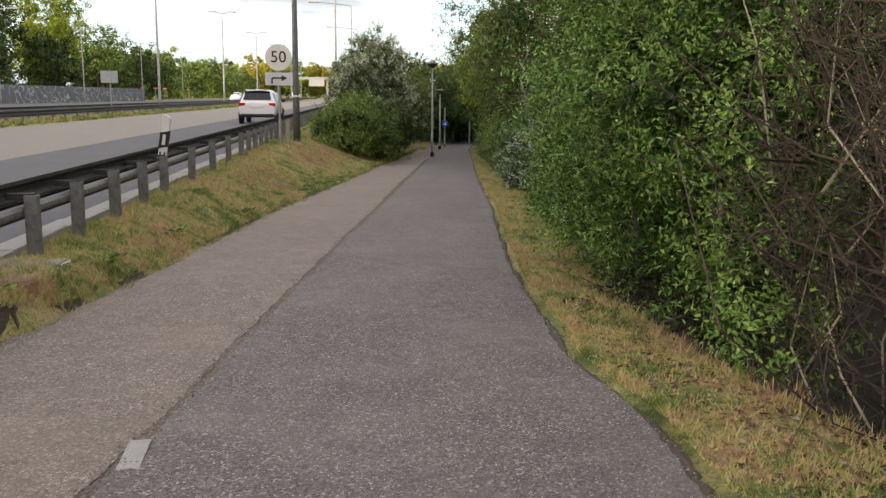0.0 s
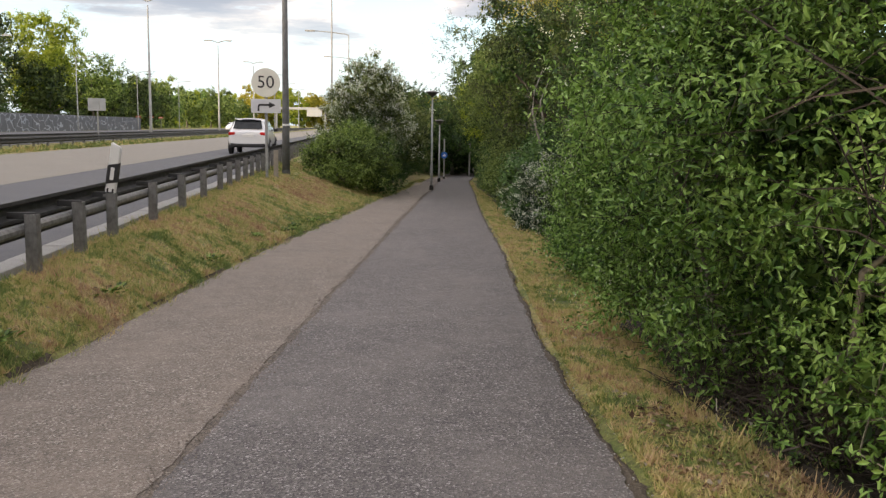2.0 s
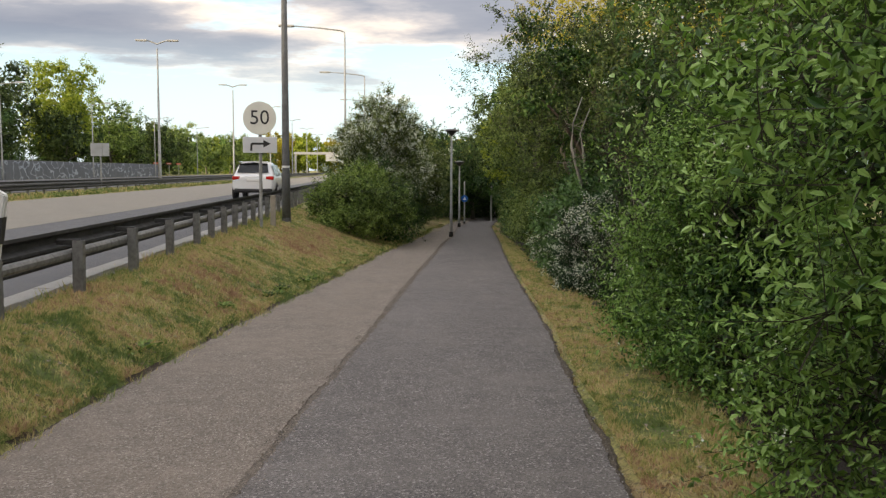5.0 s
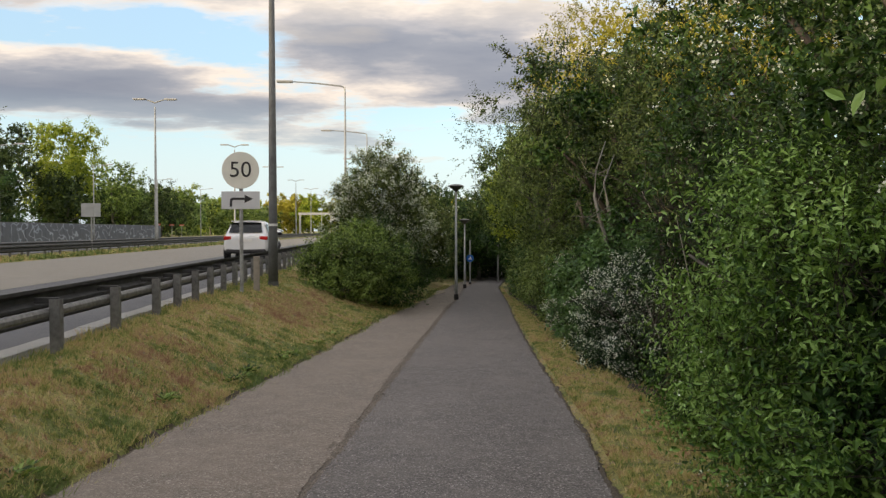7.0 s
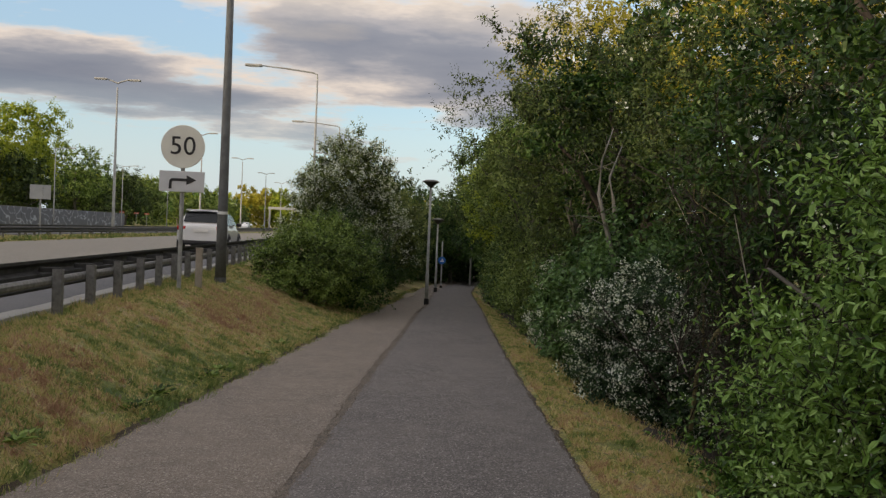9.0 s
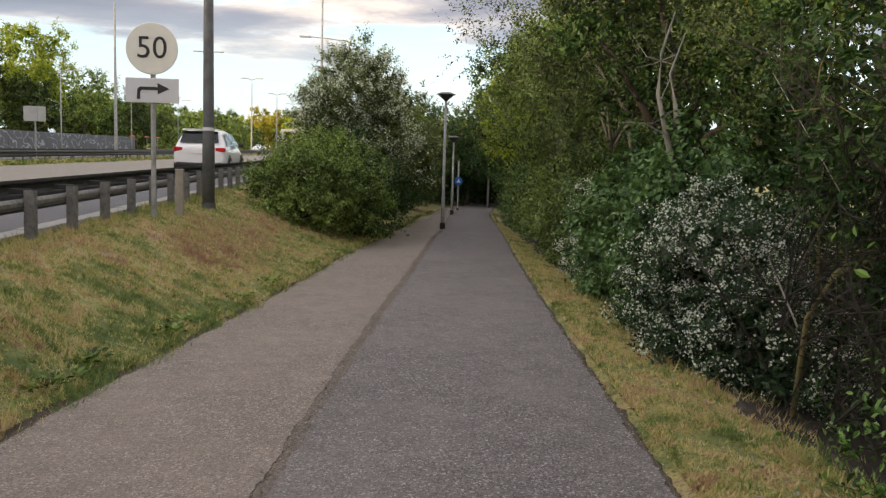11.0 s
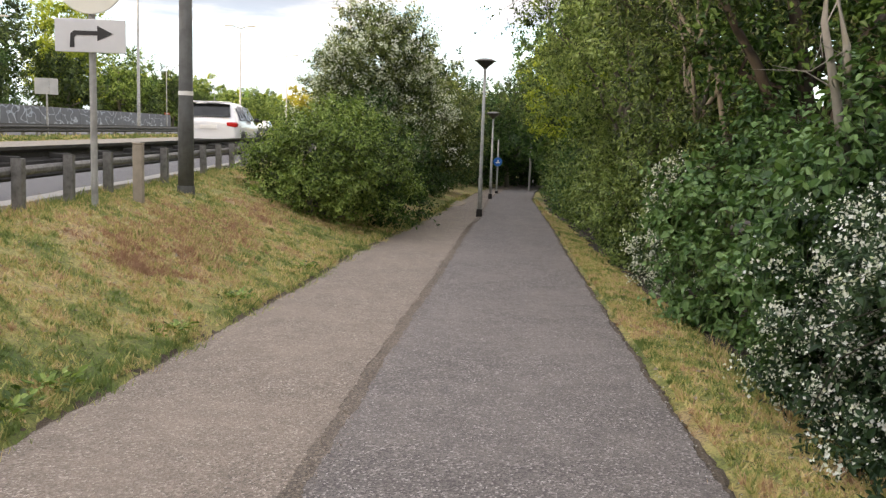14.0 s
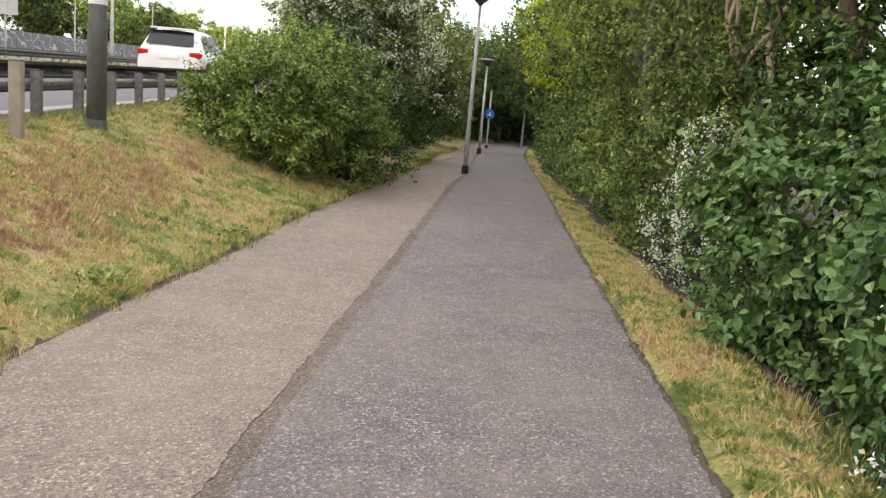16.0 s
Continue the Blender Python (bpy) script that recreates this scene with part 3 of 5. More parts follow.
def speed_sign():
    s = thing("speed_sign", -2.49, 25.85, 0.04, "round off-white speed sign reading 50 over a white arrow plate", "road sign")
    bm = tube(bmesh.new(), [(0, 0, -0.3), (0, 0, 2.55)], [0.038, 0.038], 12)
    part("pole", bm, M_POLE, s)
    bm = lathe(bmesh.new(), [(0.365, -0.012), (0.375, -0.006), (0.375, 0.006), (0.365, 0.012)], 48)
    bmesh.ops.rotate(bm, verts=bm.verts, cent=(0, 0, 0), matrix=Euler((radians(90), 0, 0)).to_matrix())
    bmesh.ops.translate(bm, verts=bm.verts, vec=(0, -0.055, 2.515))
    disc = part("sign_disc", bm, M_WHITE, s)
    digit("5", 0.45, M_BLACK, disc, -0.115, -0.071, 2.515)
    digit("0", 0.45, M_BLACK, disc, 0.115, -0.071, 2.515)
    bm = box(bmesh.new(), -0.385, 0.385, -0.066, -0.046, 1.73, 2.09, 0.008)
    plate = part("arrow_plate", bm, M_PLATE, s)
    bm = bmesh.new()
    shape = [(-0.22, 1.78), (-0.17, 1.78), (-0.17, 1.89), (-0.15, 1.915), (0.08, 1.915), (0.08, 1.855), (0.25, 1.938), (0.08, 2.02), (0.08, 1.962), (-0.17, 1.962), (-0.21, 1.93)]
    extruded(bm, shape, -0.072, -0.064)
    part("arrow", bm, M_BLACK, plate, "black bent arrow pointing right")
    for z in (1.82, 2.0, 2.4, 2.63):
        part("clamp", box(bmesh.new(), -0.06, 0.06, -0.046, 0.045, z - 0.015, z + 0.015, 0.004), M_STEEL, s)
    return s


speed_sign()


def street_lamp(name, x, y, z, h, r, arm, label, mat, both=False, group="", band=False):
    """Tapered steel mast, curved arm and flat lamp head over the road."""
    s = thing(name, x, y, z, label, "street lamp", group)
    part("mast", tube(bmesh.new(), [(0, 0, -0.3), (0, 0, 1.2), (0, 0, 1.25), (0, 0, h - 0.4)], [r * 0.93, r * 0.88, r * 0.82, r * 0.42], 14), mat, s, smooth=True)
    if band:
        part("label_band", tube(bmesh.new(), [(0, 0, 1.38), (0, 0, 1.44)], [r * 0.86, r * 0.86], 14), M_PLASTIC, s, "small pale band")
        part("base_collar", tube(bmesh.new(), [(0, 0, -0.1), (0, 0, 0.06)], [r * 1.05, r * 1.0], 14), M_POLED, s)
    for sgn in ((-1, 1) if both else (-1,)):
        rise = 0.25 if both else 0.0
        pts = [(0, 0, h - 0.42), (0.02 * sgn, 0, h - 0.1), (0.25 * sgn, 0, h - 0.02 + rise * 0.2), (arm * 0.55 * sgn, 0, h + 0.12 + rise * 0.5), (arm * sgn, 0, h + 0.2 + rise)]
        if both:
            pts = [(0, 0, h - 0.1), (arm * 0.5 * sgn, 0, h + 0.05), (arm * sgn, 0, h + 0.16)]
        part("arm", tube(bmesh.new(), pts, [r * 0.42] * (len(pts) - 1) + [r * 0.3], 8), mat, s)
        e = pts[-1]
        bm = box(bmesh.new(), -0.45, 0.45, -0.16, 0.16, -0.06, 0.06, 0.05)
        bmesh.ops.translate(bm, verts=bm.verts, vec=(e[0] + 0.38 * sgn, 0, e[2]))
        head = part("lamp_head", bm, M_LAMPGREY, s)
        bm = box(bmesh.new(), -0.3, 0.3, -0.12, 0.12, -0.075, -0.055, 0.01)
        bmesh.ops.translate(bm, verts=bm.verts, vec=(e[0] + 0.38 * sgn, 0, e[2]))
        part("lamp_glass", bm, M_PLASTIC, head)
    return s


street_lamp("street_lamp", -2.26, 28.95, 0.06, 9.4, 0.125, 2.9, "tall dark grey steel street lamp mast on the grass bank", M_POLED, band=True, group="verge lamps")
for x, y in ((-1.9, 56.4), (-1.3, 79.8), (-1.0, 108)):
    street_lamp("street_lamp", x, y, ROAD_Z - 0.1, 9.3, 0.10, 2.9, "grey steel street lamp with a long arm over the road", M_POLE, group="verge lamps")
for i in range(6):
    street_lamp("street_lamp", -16.55 - 0.2 * i, 73.2 + 34 * i, ROAD_Z, 10.7, 0.13, 0.75, "tall double-headed grey street lamp on the median", M_POLE, True, "median lamps")
for y in (104, 134, 168, 204):
    street_lamp("street_lamp", -41, y, 0.1, 10.4, 0.11, -2.6, "slim grey street lamp before the far trees", M_POLE, group="far lamps")


def marker_post():
    s = thing("marker_post", -2.37, 27.05, 0.05, "weathered pale square marker post on the grass bank", "post")
    part("shaft", box(bmesh.new(), -0.062, 0.062, -0.05, 0.05, -0.3, 0.70, 0.012), M_OLDPOST, s)
    part("cap", box(bmesh.new(), -0.066, 0.066, -0.054, 0.054, 0.70, 0.725, 0.008), M_OLDPOST, s)


marker_post()


def path_lamp(x, y, h):
    """Slim post with a shallow funnel head and a black foot."""
    z = float(path_z(y))
    s = thing("path_lamp", x, y, z, "slim grey path lamp with a dark funnel head", "path lamp", "path lamps")
    part("post", tube(bmesh.new(), [(0, 0, -0.2), (0, 0, 1.0), (0, 0, 1.02), (0, 0, h - 0.2)], [0.058, 0.056, 0.045, 0.036], 12), M_POLE, s, smooth=True)
    part("foot", tube(bmesh.new(), [(0, 0, -0.02), (0, 0, 0.16), (0, 0, 0.2)], [0.082, 0.08, 0.062], 12), M_DARKTOP, s, "black tarred foot")
    head = part("lamp_bowl", lathe(bmesh.new(), [(0.04, h - 0.24), (0.07, h - 0.2), (0.24, h - 0.06), (0.25, h - 0.04)], 24), M_LAMPHEAD, s)
    part("lamp_lid", lathe(bmesh.new(), [(0.285, h - 0.05), (0.285, h - 0.03), (0.16, h + 0.02), (0.05, h + 0.03)], 24), M_LAMPHEAD, head)
    part("door", box(bmesh.new(), -0.03, 0.03, -0.062, -0.05, 0.45, 0.75, 0.004), M_POLE, s)


path_lamp(2.87, 38.8, 4.06)
path_lamp(4.1, 49.6, 3.3)


def cycle_sign():
    y = 55.3
    s = thing("cycle_sign", 4.88, y, float(path_z(y)), "small round blue path sign on a grey post", "road sign")
    part("post", tube(bmesh.new(), [(0, 0, -0.2), (0, 0, 2.4)], [0.04, 0.04], 10), M_POLE, s)
    bm = lathe(bmesh.new(), [(0.19, -0.01), (0.2, 0), (0.19, 0.01)], 28)
    bmesh.ops.rotate(bm, verts=bm.verts, cent=(0, 0, 0), matrix=Euler((radians(90), 0, 0)).to_matrix())
    bmesh.ops.translate(bm, verts=bm.verts, vec=(0, -0.05, 1.42))
    disc = part("blue_disc", bm, M_BLUE, s)
    part("pictogram", box(bmesh.new(), -0.09, 0.09, -0.068, -0.06, 1.36, 1.41, 0.003), M_PLASTIC, disc)
    part("pictogram", box(bmesh.new(), -0.02, 0.05, -0.068, -0.06, 1.43, 1.5, 0.003), M_PLASTIC, disc)
    part("foot", tube(bmesh.new(), [(0, 0, 0), (0, 0, 0.12)], [0.07, 0.06], 10), M_DARKTOP, s)


cycle_sign()
far_pole = thing("pole", 7.05, 60.5, float(path_z(60.5)) - 0.1, "thin pale pole at the hedge edge", "pole")
part("shaft", tube(bmesh.new(), [(0, 0, -0.2), (0, 0, 2.6)], [0.06, 0.055], 10), M_POLE, far_pole)
part("cap", tube(bmesh.new(), [(0, 0, 2.6), (0, 0, 2.64)], [0.06, 0.03], 10), M_POLE, far_pole)


def back_sign():
    s = thing("road_sign_back", -16.2, 58.2, ROAD_Z, "grey sign panels seen from behind on a post in the median", "road sign")
    part("post", tube(bmesh.new(), [(0, 0, -0.2), (0, 0, 2.8)], [0.045, 0.045], 10), M_POLE, s)
    part("panel", box(bmesh.new(), -0.55, 0.12, -0.05, -0.03, 2.05, 2.8, 0.01), M_BACK, s)
    p = part("side_panel", box(bmesh.new(), -0.22, 0.22, -0.012, 0.012, 2.05, 2.8, 0.01), M_BACK, s)
    p.matrix_basis = pose(0.28, 0.1, 0, 0, 0, 50)


back_sign()


def barrier_sign(y):
    """Low post with a red-topped board beyond the opposite carriageway."""
    g = thing("barrier_sign", -41.2, y, ROAD_Z, "small red and white warning board on a thin post", "road sign", "boards beyond the road")
    part("post", tube(bmesh.new(), [(0, 0, -0.2), (0, 0, 2.5)], [0.05, 0.05], 8), M_POLE, g)
    part("board", box(bmesh.new(), -0.45, 0.45, -0.07, -0.05, 2.3, 2.6, 0.01), M_SIGNRED, g, "red board")
    part("white_bar", box(bmesh.new(), -0.3, 0.3, -0.08, -0.072, 2.4, 2.47, 0.002), M_PLASTIC, g)


for y in (169, 179, 187):
    barrier_sign(y)


def noise_wall():
    w = new("wall_graffiti")
    tagged(w, "long grey concrete wall covered in sprayed graffiti", "wall", kind="structure")
    n = 17
    for i in range(n):
        p = part("wall_panel", box(bmesh.new(), -0.12, 0.12, 0.02, 6.16, -0.6, 2.05, 0.02), M_GRAFFITI, w)
        p.location = (-43.0, 72 + 6.2 * i, 0.3)
        p = part("wall_pillar", box(bmesh.new(), -0.13, 0.13, -0.05, 0.05, -0.6, 2.06, 0.01), M_WALL, w)
        p.location = (-43.08, 72 + 6.2 * i, 0.3)
    p = part("wall_coping", box(bmesh.new(), -0.16, 0.16, 0, 6.2 * n, 2.05, 2.12, 0.02), M_WALL, w)
    p.location = (-43.15, 72, 0.3)


noise_wall()



# ---- plants ----
RNG = np.random.default_rng(7)


def unit(v):
    return v / np.maximum(np.linalg.norm(v, axis=-1, keepdims=True), 1e-9)


def leaf_mesh(name, pos, d, n, length, width, mat, parent, fine, label=""):
    """Folded leaf blades: a kite of two faces, or a rounder blade of two quads."""
    d = unit(d)
    s = unit(np.cross(d, n))
    n = np.cross(s, d)
    L, W = length[:, None], (length * width)[:, None]
    lift = 0.18 * W
    tip = pos + d * L - n * 0.12 * L
    if fine:
        pts = [pos, pos + d * L * 0.3 + s * W * 0.47 + n * lift, pos + d * L * 0.68 + s * W * 0.38 + n * lift * 0.6, tip,
               pos + d * L * 0.68 - s * W * 0.38 + n * lift * 0.6, pos + d * L * 0.3 - s * W * 0.47 + n * lift]
        order = ((0, 1, 2, 3), (0, 3, 4, 5))
    else:
        pts = [pos, pos + d * L * 0.45 + s * W * 0.5 + n * lift, tip, pos + d * L * 0.45 - s * W * 0.5 + n * lift]
        order = ((0, 1, 2), (0, 2, 3))
    k = len(pts)
    v = np.stack(pts, 1).reshape(-1, 3)
    base = np.arange(len(pos))[:, None, None] * k
    f = (base + np.array(order)[None]).reshape(-1, len(order[0]))
    ob = solid(name, v, f, mat, parent)
    if label:
        ob["label"] = label
    ob["kind"] = "stuff"
    return ob


def sticks(name, a, b, r0, r1, mat, parent, bend=0.0, rng=RNG):
    """Many thin three-sided twigs, each bent once in the middle."""
    a, b = np.asarray(a), np.asarray(b)
    m = (a + b) / 2 + rng.normal(0, 1, a.shape) * bend * np.linalg.norm(b - a, axis=1, keepdims=True)
    d = unit(b - a)
    ref = np.where(np.abs(d[:, 2:3]) < 0.9, np.array([[0, 0, 1.0]]), np.array([[1.0, 0, 0]]))
    u = unit(np.cross(d, ref))
    w = np.cross(d, u)
    rows = []
    for p, r in ((a, r0), (m, (r0 + r1) / 2), (b, r1)):
        for q in range(3):
            rows.append(p + r * (math.cos(q * 2.094) * u + math.sin(q * 2.094) * w))
    v = np.stack(rows, 1).reshape(-1, 3)
    base = np.arange(len(a))[:, None, None] * 9
    f = np.array([[q + 3 * lev, (q + 1) % 3 + 3 * lev, (q + 1) % 3 + 3 * lev + 3, q + 3 * lev + 3] for lev in range(2) for q in range(3)])[None]
    ob = solid(name, v, (base + f).reshape(-1, 4), mat, parent)
    ob["kind"] = "stuff"
    return ob


def shell(n, radii, rng, rough=0.28, low=-0.55, front=None):
    """Points on an uneven rounded mass, with outward directions."""
    out, dirs = [], []
    ph = rng.uniform(0, 6.28, (6, 3))
    fr = rng.uniform(1.2, 4.6, (6, 3))
    while sum(map(len, out)) < n:
        d = unit(rng.normal(0, 1, (n * 2, 3)))
        d = d[d[:, 2] > low]
        if front is not None:
            keep = (d @ np.array(front)) > rng.uniform(-1.1, 0.25, len(d))
            d = d[keep]
        bumpy = sum(np.sin(d @ fr[i] * 2.0 + ph[i, 0]) for i in range(6)) / 6
        out.append(d * (1 + rough * bumpy)[:, None])
        dirs.append(d)
    p, d = np.concatenate(out)[:n], np.concatenate(dirs)[:n]
    return p * np.array(radii), unit(d / np.array(radii))


def mass(lobes, n, rng, front=None, inset=(0.82, 1.04), low=-0.55, rough=0.28, cleft=0.45, scale=1.0):
    """Shoot starts spread over several rounded masses, by their area, and not deep inside another."""
    area = np.array([(a * b + b * c + a * c) for _, (a, b, c) in lobes])
    P, D = [], []
    for (c, r), share in zip(lobes, area / area.sum()):
        k = max(8, int(n * share))
        p, d = shell(k, r, rng, rough, low, front)
        w = p + np.array(c)
        wave = np.sin(w @ np.array([5.1, 3.2, 4.4]) / scale + 1.0) + np.sin(w @ np.array([-3.7, 5.6, 2.9]) / scale + 2.3) + np.sin(w @ np.array([2.1, -4.8, 5.9]) / scale + 0.4)
        hollow = np.clip((0.15 - wave) / 2.2, 0, 1)[:, None]
        p = p * (rng.uniform(*inset, (len(p), 1)) - cleft * hollow / np.mean(r)) + np.array(c)
        keep = np.ones(len(p), bool)
        for c2, r2 in lobes:
            if c2 is not c:
                keep &= np.linalg.norm((p - np.array(c2)) / np.array(r2), axis=1) > 0.72
        P.append(p[keep])
        D.append(d[keep])
    return np.concatenate(P), np.concatenate(D)


def leafy(parent, lobes, shoots, leaf, mat, rng, per=9, length=0.3, width=0.5, fine=False, front=None, blossom=0.0, twigs=True, low=-0.92, droop=0.0, rough=0.28, inner=0.5, shade_mat=None, min_z=None, cleft=0.45, scale=1.0, petal=1.0, spray=0.0, bunch=12):
    """Shoots with leaves in a spiral round them, larger leaves inside, twigs and blossom."""
    if spray:
        c, e = mass(lobes, max(10, int(shoots / bunch)), rng, front, inset=(0.66, 1.12), low=low, rough=rough, cleft=cleft, scale=scale)
        size = spray * rng.uniform(0.55, 1.45, len(c))
        d = np.repeat(e, bunch, 0)
        n = len(d)
        fan = unit(d * 0.75 + rng.normal(0, 0.62, (n, 3)) + np.array([0, 0, 0.3 - droop]))
        p = np.repeat(c, bunch, 0) + fan * (np.repeat(size, bunch) * rng.uniform(-0.3, 0.75, n))[:, None]
    else:
        p, d = mass(lobes, shoots, rng, front, low=low, rough=rough, cleft=cleft, scale=scale)
        fan = None
    if min_z is not None:
        keep = p[:, 2] > min_z + 0.05
        p, d, fan = p[keep], d[keep], None if fan is None else fan[keep]
    n = len(p)
    go = fan if fan is not None else unit(d * 0.8 + rng.normal(0, 0.45, (n, 3)) + np.array([0, 0, 0.35 - droop]))
    ln = length * rng.uniform(0.55, 1.35, n) * np.where(rng.random(n) < 0.1, 1.5, 1.0)
    u = unit(np.cross(go, rng.normal(0, 1, (n, 3))))
    w = np.cross(go, u)
    t = (np.arange(per) + 0.5) / per
    ang = np.arange(per) * 2.4
    pos = p[:, None] + go[:, None] * (ln[:, None] * t[None])[..., None]
    rad = np.cos(ang)[None, :, None] * u[:, None] + np.sin(ang)[None, :, None] * w[:, None]
    ld = rad * 0.85 + go[:, None] * 0.55 + rng.normal(0, 0.22, (n, per, 3)) + np.array([0, 0, -0.1 - droop * 0.5])
    ll = leaf * rng.uniform(0.65, 1.25, (n, per)) * (1.08 - 0.45 * t)[None]
    nn = np.array([0, 0, 1.0]) * 0.7 + d[:, None] * 0.85 + rng.normal(0, 0.5, (n, per, 3))
    leaf_mesh("foliage", pos.reshape(-1, 3), ld.reshape(-1, 3), nn.reshape(-1, 3), ll.ravel(), width, mat, parent, fine)
    # a darker leaf passed in here paints the shade deep inside the plant
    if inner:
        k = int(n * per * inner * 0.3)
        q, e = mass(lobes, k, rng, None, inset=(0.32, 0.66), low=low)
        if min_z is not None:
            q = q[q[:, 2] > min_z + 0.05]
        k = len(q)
        leaf_mesh("inner_foliage", q, rng.normal(0, 1, (k, 3)) + [0, 0, 0.2], rng.normal(0, 0.6, (k, 3)) + [0, 0, 1], leaf * rng.uniform(0.9, 1.6, k), 0.62, shade_mat or mat, parent, False)
    if twigs:
        sel = rng.random(n) < 0.35
        sticks("brushwood", (p - go * ln[:, None] * 0.5)[sel], (p + go * ln[:, None] * 0.9)[sel], 0.003 + leaf * 0.014, 0.001 + leaf * 0.004, M_TWIG, parent, 0.03, rng)
    if blossom:
        k = int(n * blossom)
        sel = rng.integers(0, n, k)
        c = p[sel] + go[sel] * (ln[sel] * rng.uniform(0.5, 1.05, k))[:, None]
        m = 9
        cc = np.repeat(c, m, 0) + rng.normal(0, leaf * 0.45, (k * m, 3))
        leaf_mesh("blossom", cc, rng.normal(0, 1, (k * m, 3)) + np.repeat(d[sel], m, 0) * 0.4, np.repeat(d[sel], m, 0) + rng.normal(0, 0.5, (k * m, 3)), petal * leaf * rng.uniform(0.3, 0.6, k * m), 0.95, M_BLOSSOM, parent, False, "white blossom clusters")


def limbs(parent, base, tips, r, mat, rng, name="limb", sides=6, wander=0.12):
    """Curved tapered stems from one foot to several tips."""
    for tip in tips:
        b, t = Vector(base), Vector(tip)
        L = (t - b).length
        pts = []
        for i in range(6):
            f = i / 5
            q = b.lerp(t, f) + Vector((rng.normal(0, 1), rng.normal(0, 1), 0.4 * rng.normal(0, 1))) * L * wander * (0.25 + f) * (0 < i < 5)
            pts.append(q)
        part(name, tube(bmesh.new(), pts, [r * (1 - 0.14 * i) for i in range(6)], sides), mat, parent, smooth=True)


def shrub(name, x, y, lobes, shoots, leaf, mat, label, seed, category="shrub", group="", stems=4, stem_mat=None, sink=True, **kw):
    """A many-stemmed shrub; lobes are given from its foot."""
    rng = np.random.default_rng(seed)
    z = float(ground_z(x, y)) - (0.03 if sink else 0)
    s = thing(name, x, y, z, label, category, group)
    leafy(s, lobes, shoots, leaf, mat, rng, min_z=0.0, **kw)
    if stems:
        tips = []
        for i in range(stems):
            c, r = lobes[i % len(lobes)]
            tips.append(tuple(np.array(c) + rng.uniform(-0.5, 0.5, 3) * np.array(r)))
        limbs(s, (0, 0, -0.15), tips, 0.02 + 0.008 * max(l[0][2] for l in lobes), stem_mat or M_BARK, rng, "stem")
    return s


def tree(name, x, y, height, spread, crown0, shoots, leaf, mat, label, seed, lobes=9, group="", trunk=0.16, stem_mat=None, lean=(0, 0), base=None, **kw):
    """Trunk, limbs and an uneven crown of lobes from crown0 up to height."""
    rng = np.random.default_rng(seed)
    z = float(ground_z(x, y)) - 0.05 if base is None else base
    s = thing(name, x, y, z, label, "tree", group)
    ls = []
    for i in range(lobes):
        f = (i + 0.5) / lobes
        zc = crown0 + (height - crown0) * (0.15 + 0.7 * f)
        taper = math.sin(math.pi * (0.2 + 0.72 * f)) ** 0.7
        a = i * 2.4 + rng.uniform(-0.4, 0.4)
        off = spread * 0.62 * taper * rng.uniform(0.5, 1.1)
        rr = spread * (0.30 + 0.24 * taper) * rng.uniform(0.7, 1.25) * (9 / max(lobes, 9)) ** 0.35
        ls.append(((lean[0] * f + off * math.cos(a), lean[1] * f + off * math.sin(a), zc), (rr, rr, rr * 0.8)))
    leafy(s, ls, shoots, leaf, mat, rng, low=-0.9, **kw)
    top = (lean[0] * 0.6, lean[1] * 0.6, crown0 + (height - crown0) * 0.6)
    limbs(s, (0, 0, -0.2), [top], trunk, stem_mat or M_BARK, rng, "trunk", 9, 0.05)
    fork = Vector(top) * 0.45
    limbs(s, fork, [l[0] for l in ls[:6]], trunk * 0.5, stem_mat or M_BARK, rng, "limb", 6, 0.08)
    return s


def L(*rows):
    """Lobes from (x, y, z, rx, ry, rz)."""
    return [((a, b, c), (d, e, f)) for a, b, c, d, e, f in rows]


FRONT = (-0.86, -0.5, 0.1)

# right-hand thicket, from the walker's start onwards
def thicket(name, x, y, w, l, h, n, label, seed, pale=0.1, sway=1.0):
    """A tangle of bare leaning stems and twigs."""
    rng = np.random.default_rng(seed)
    z = float(ground_z(x, y))
    s = thing(name, x, y, z - 0.03, label, "thicket")
    a = np.stack([rng.uniform(-w, w, n), rng.uniform(-l, l, n), rng.uniform(0, 0.7 * h, n)], 1)
    top = a + np.stack([sway * rng.normal(-0.1, 0.5, n), sway * rng.normal(-0.15, 0.6, n), rng.uniform(0.1, 0.5, n) * h], 1)
    sticks("tall_brushwood", a, top, 0.010, 0.004, M_TWIG, s, 0.1, rng)
    for rep, spread in (("brushwood", 0.3), ("fine_brushwood", 0.2)):
        m = 5 * n
        c = np.repeat(a, 5, 0) + np.repeat(top - a, 5, 0) * rng.uniform(0, 1, (m, 1))
        e = c + rng.normal(0, 1, (m, 3)) * np.array([1, 1.1, 0.8]) * spread * (0.4 + 0.6 * sway)
        sticks(rep, c, e, 0.0045, 0.0015, M_TWIG, s, 0.12, rng)
    k = max(3, int(n * pale))
    a2 = np.stack([rng.uniform(-w, -w * 0.3, k), rng.uniform(-l, l, k), rng.uniform(0, 0.5, k) * h], 1)
    b2 = a2 + np.stack([sway * rng.normal(-0.1, 0.25, k), sway * rng.normal(0.1, 0.7, k), rng.uniform(0.2, 0.6, k) * h], 1)
    sticks("pale_brushwood", a2, b2, 0.011, 0.004, M_PALE, s, 0.17, rng)
    return s


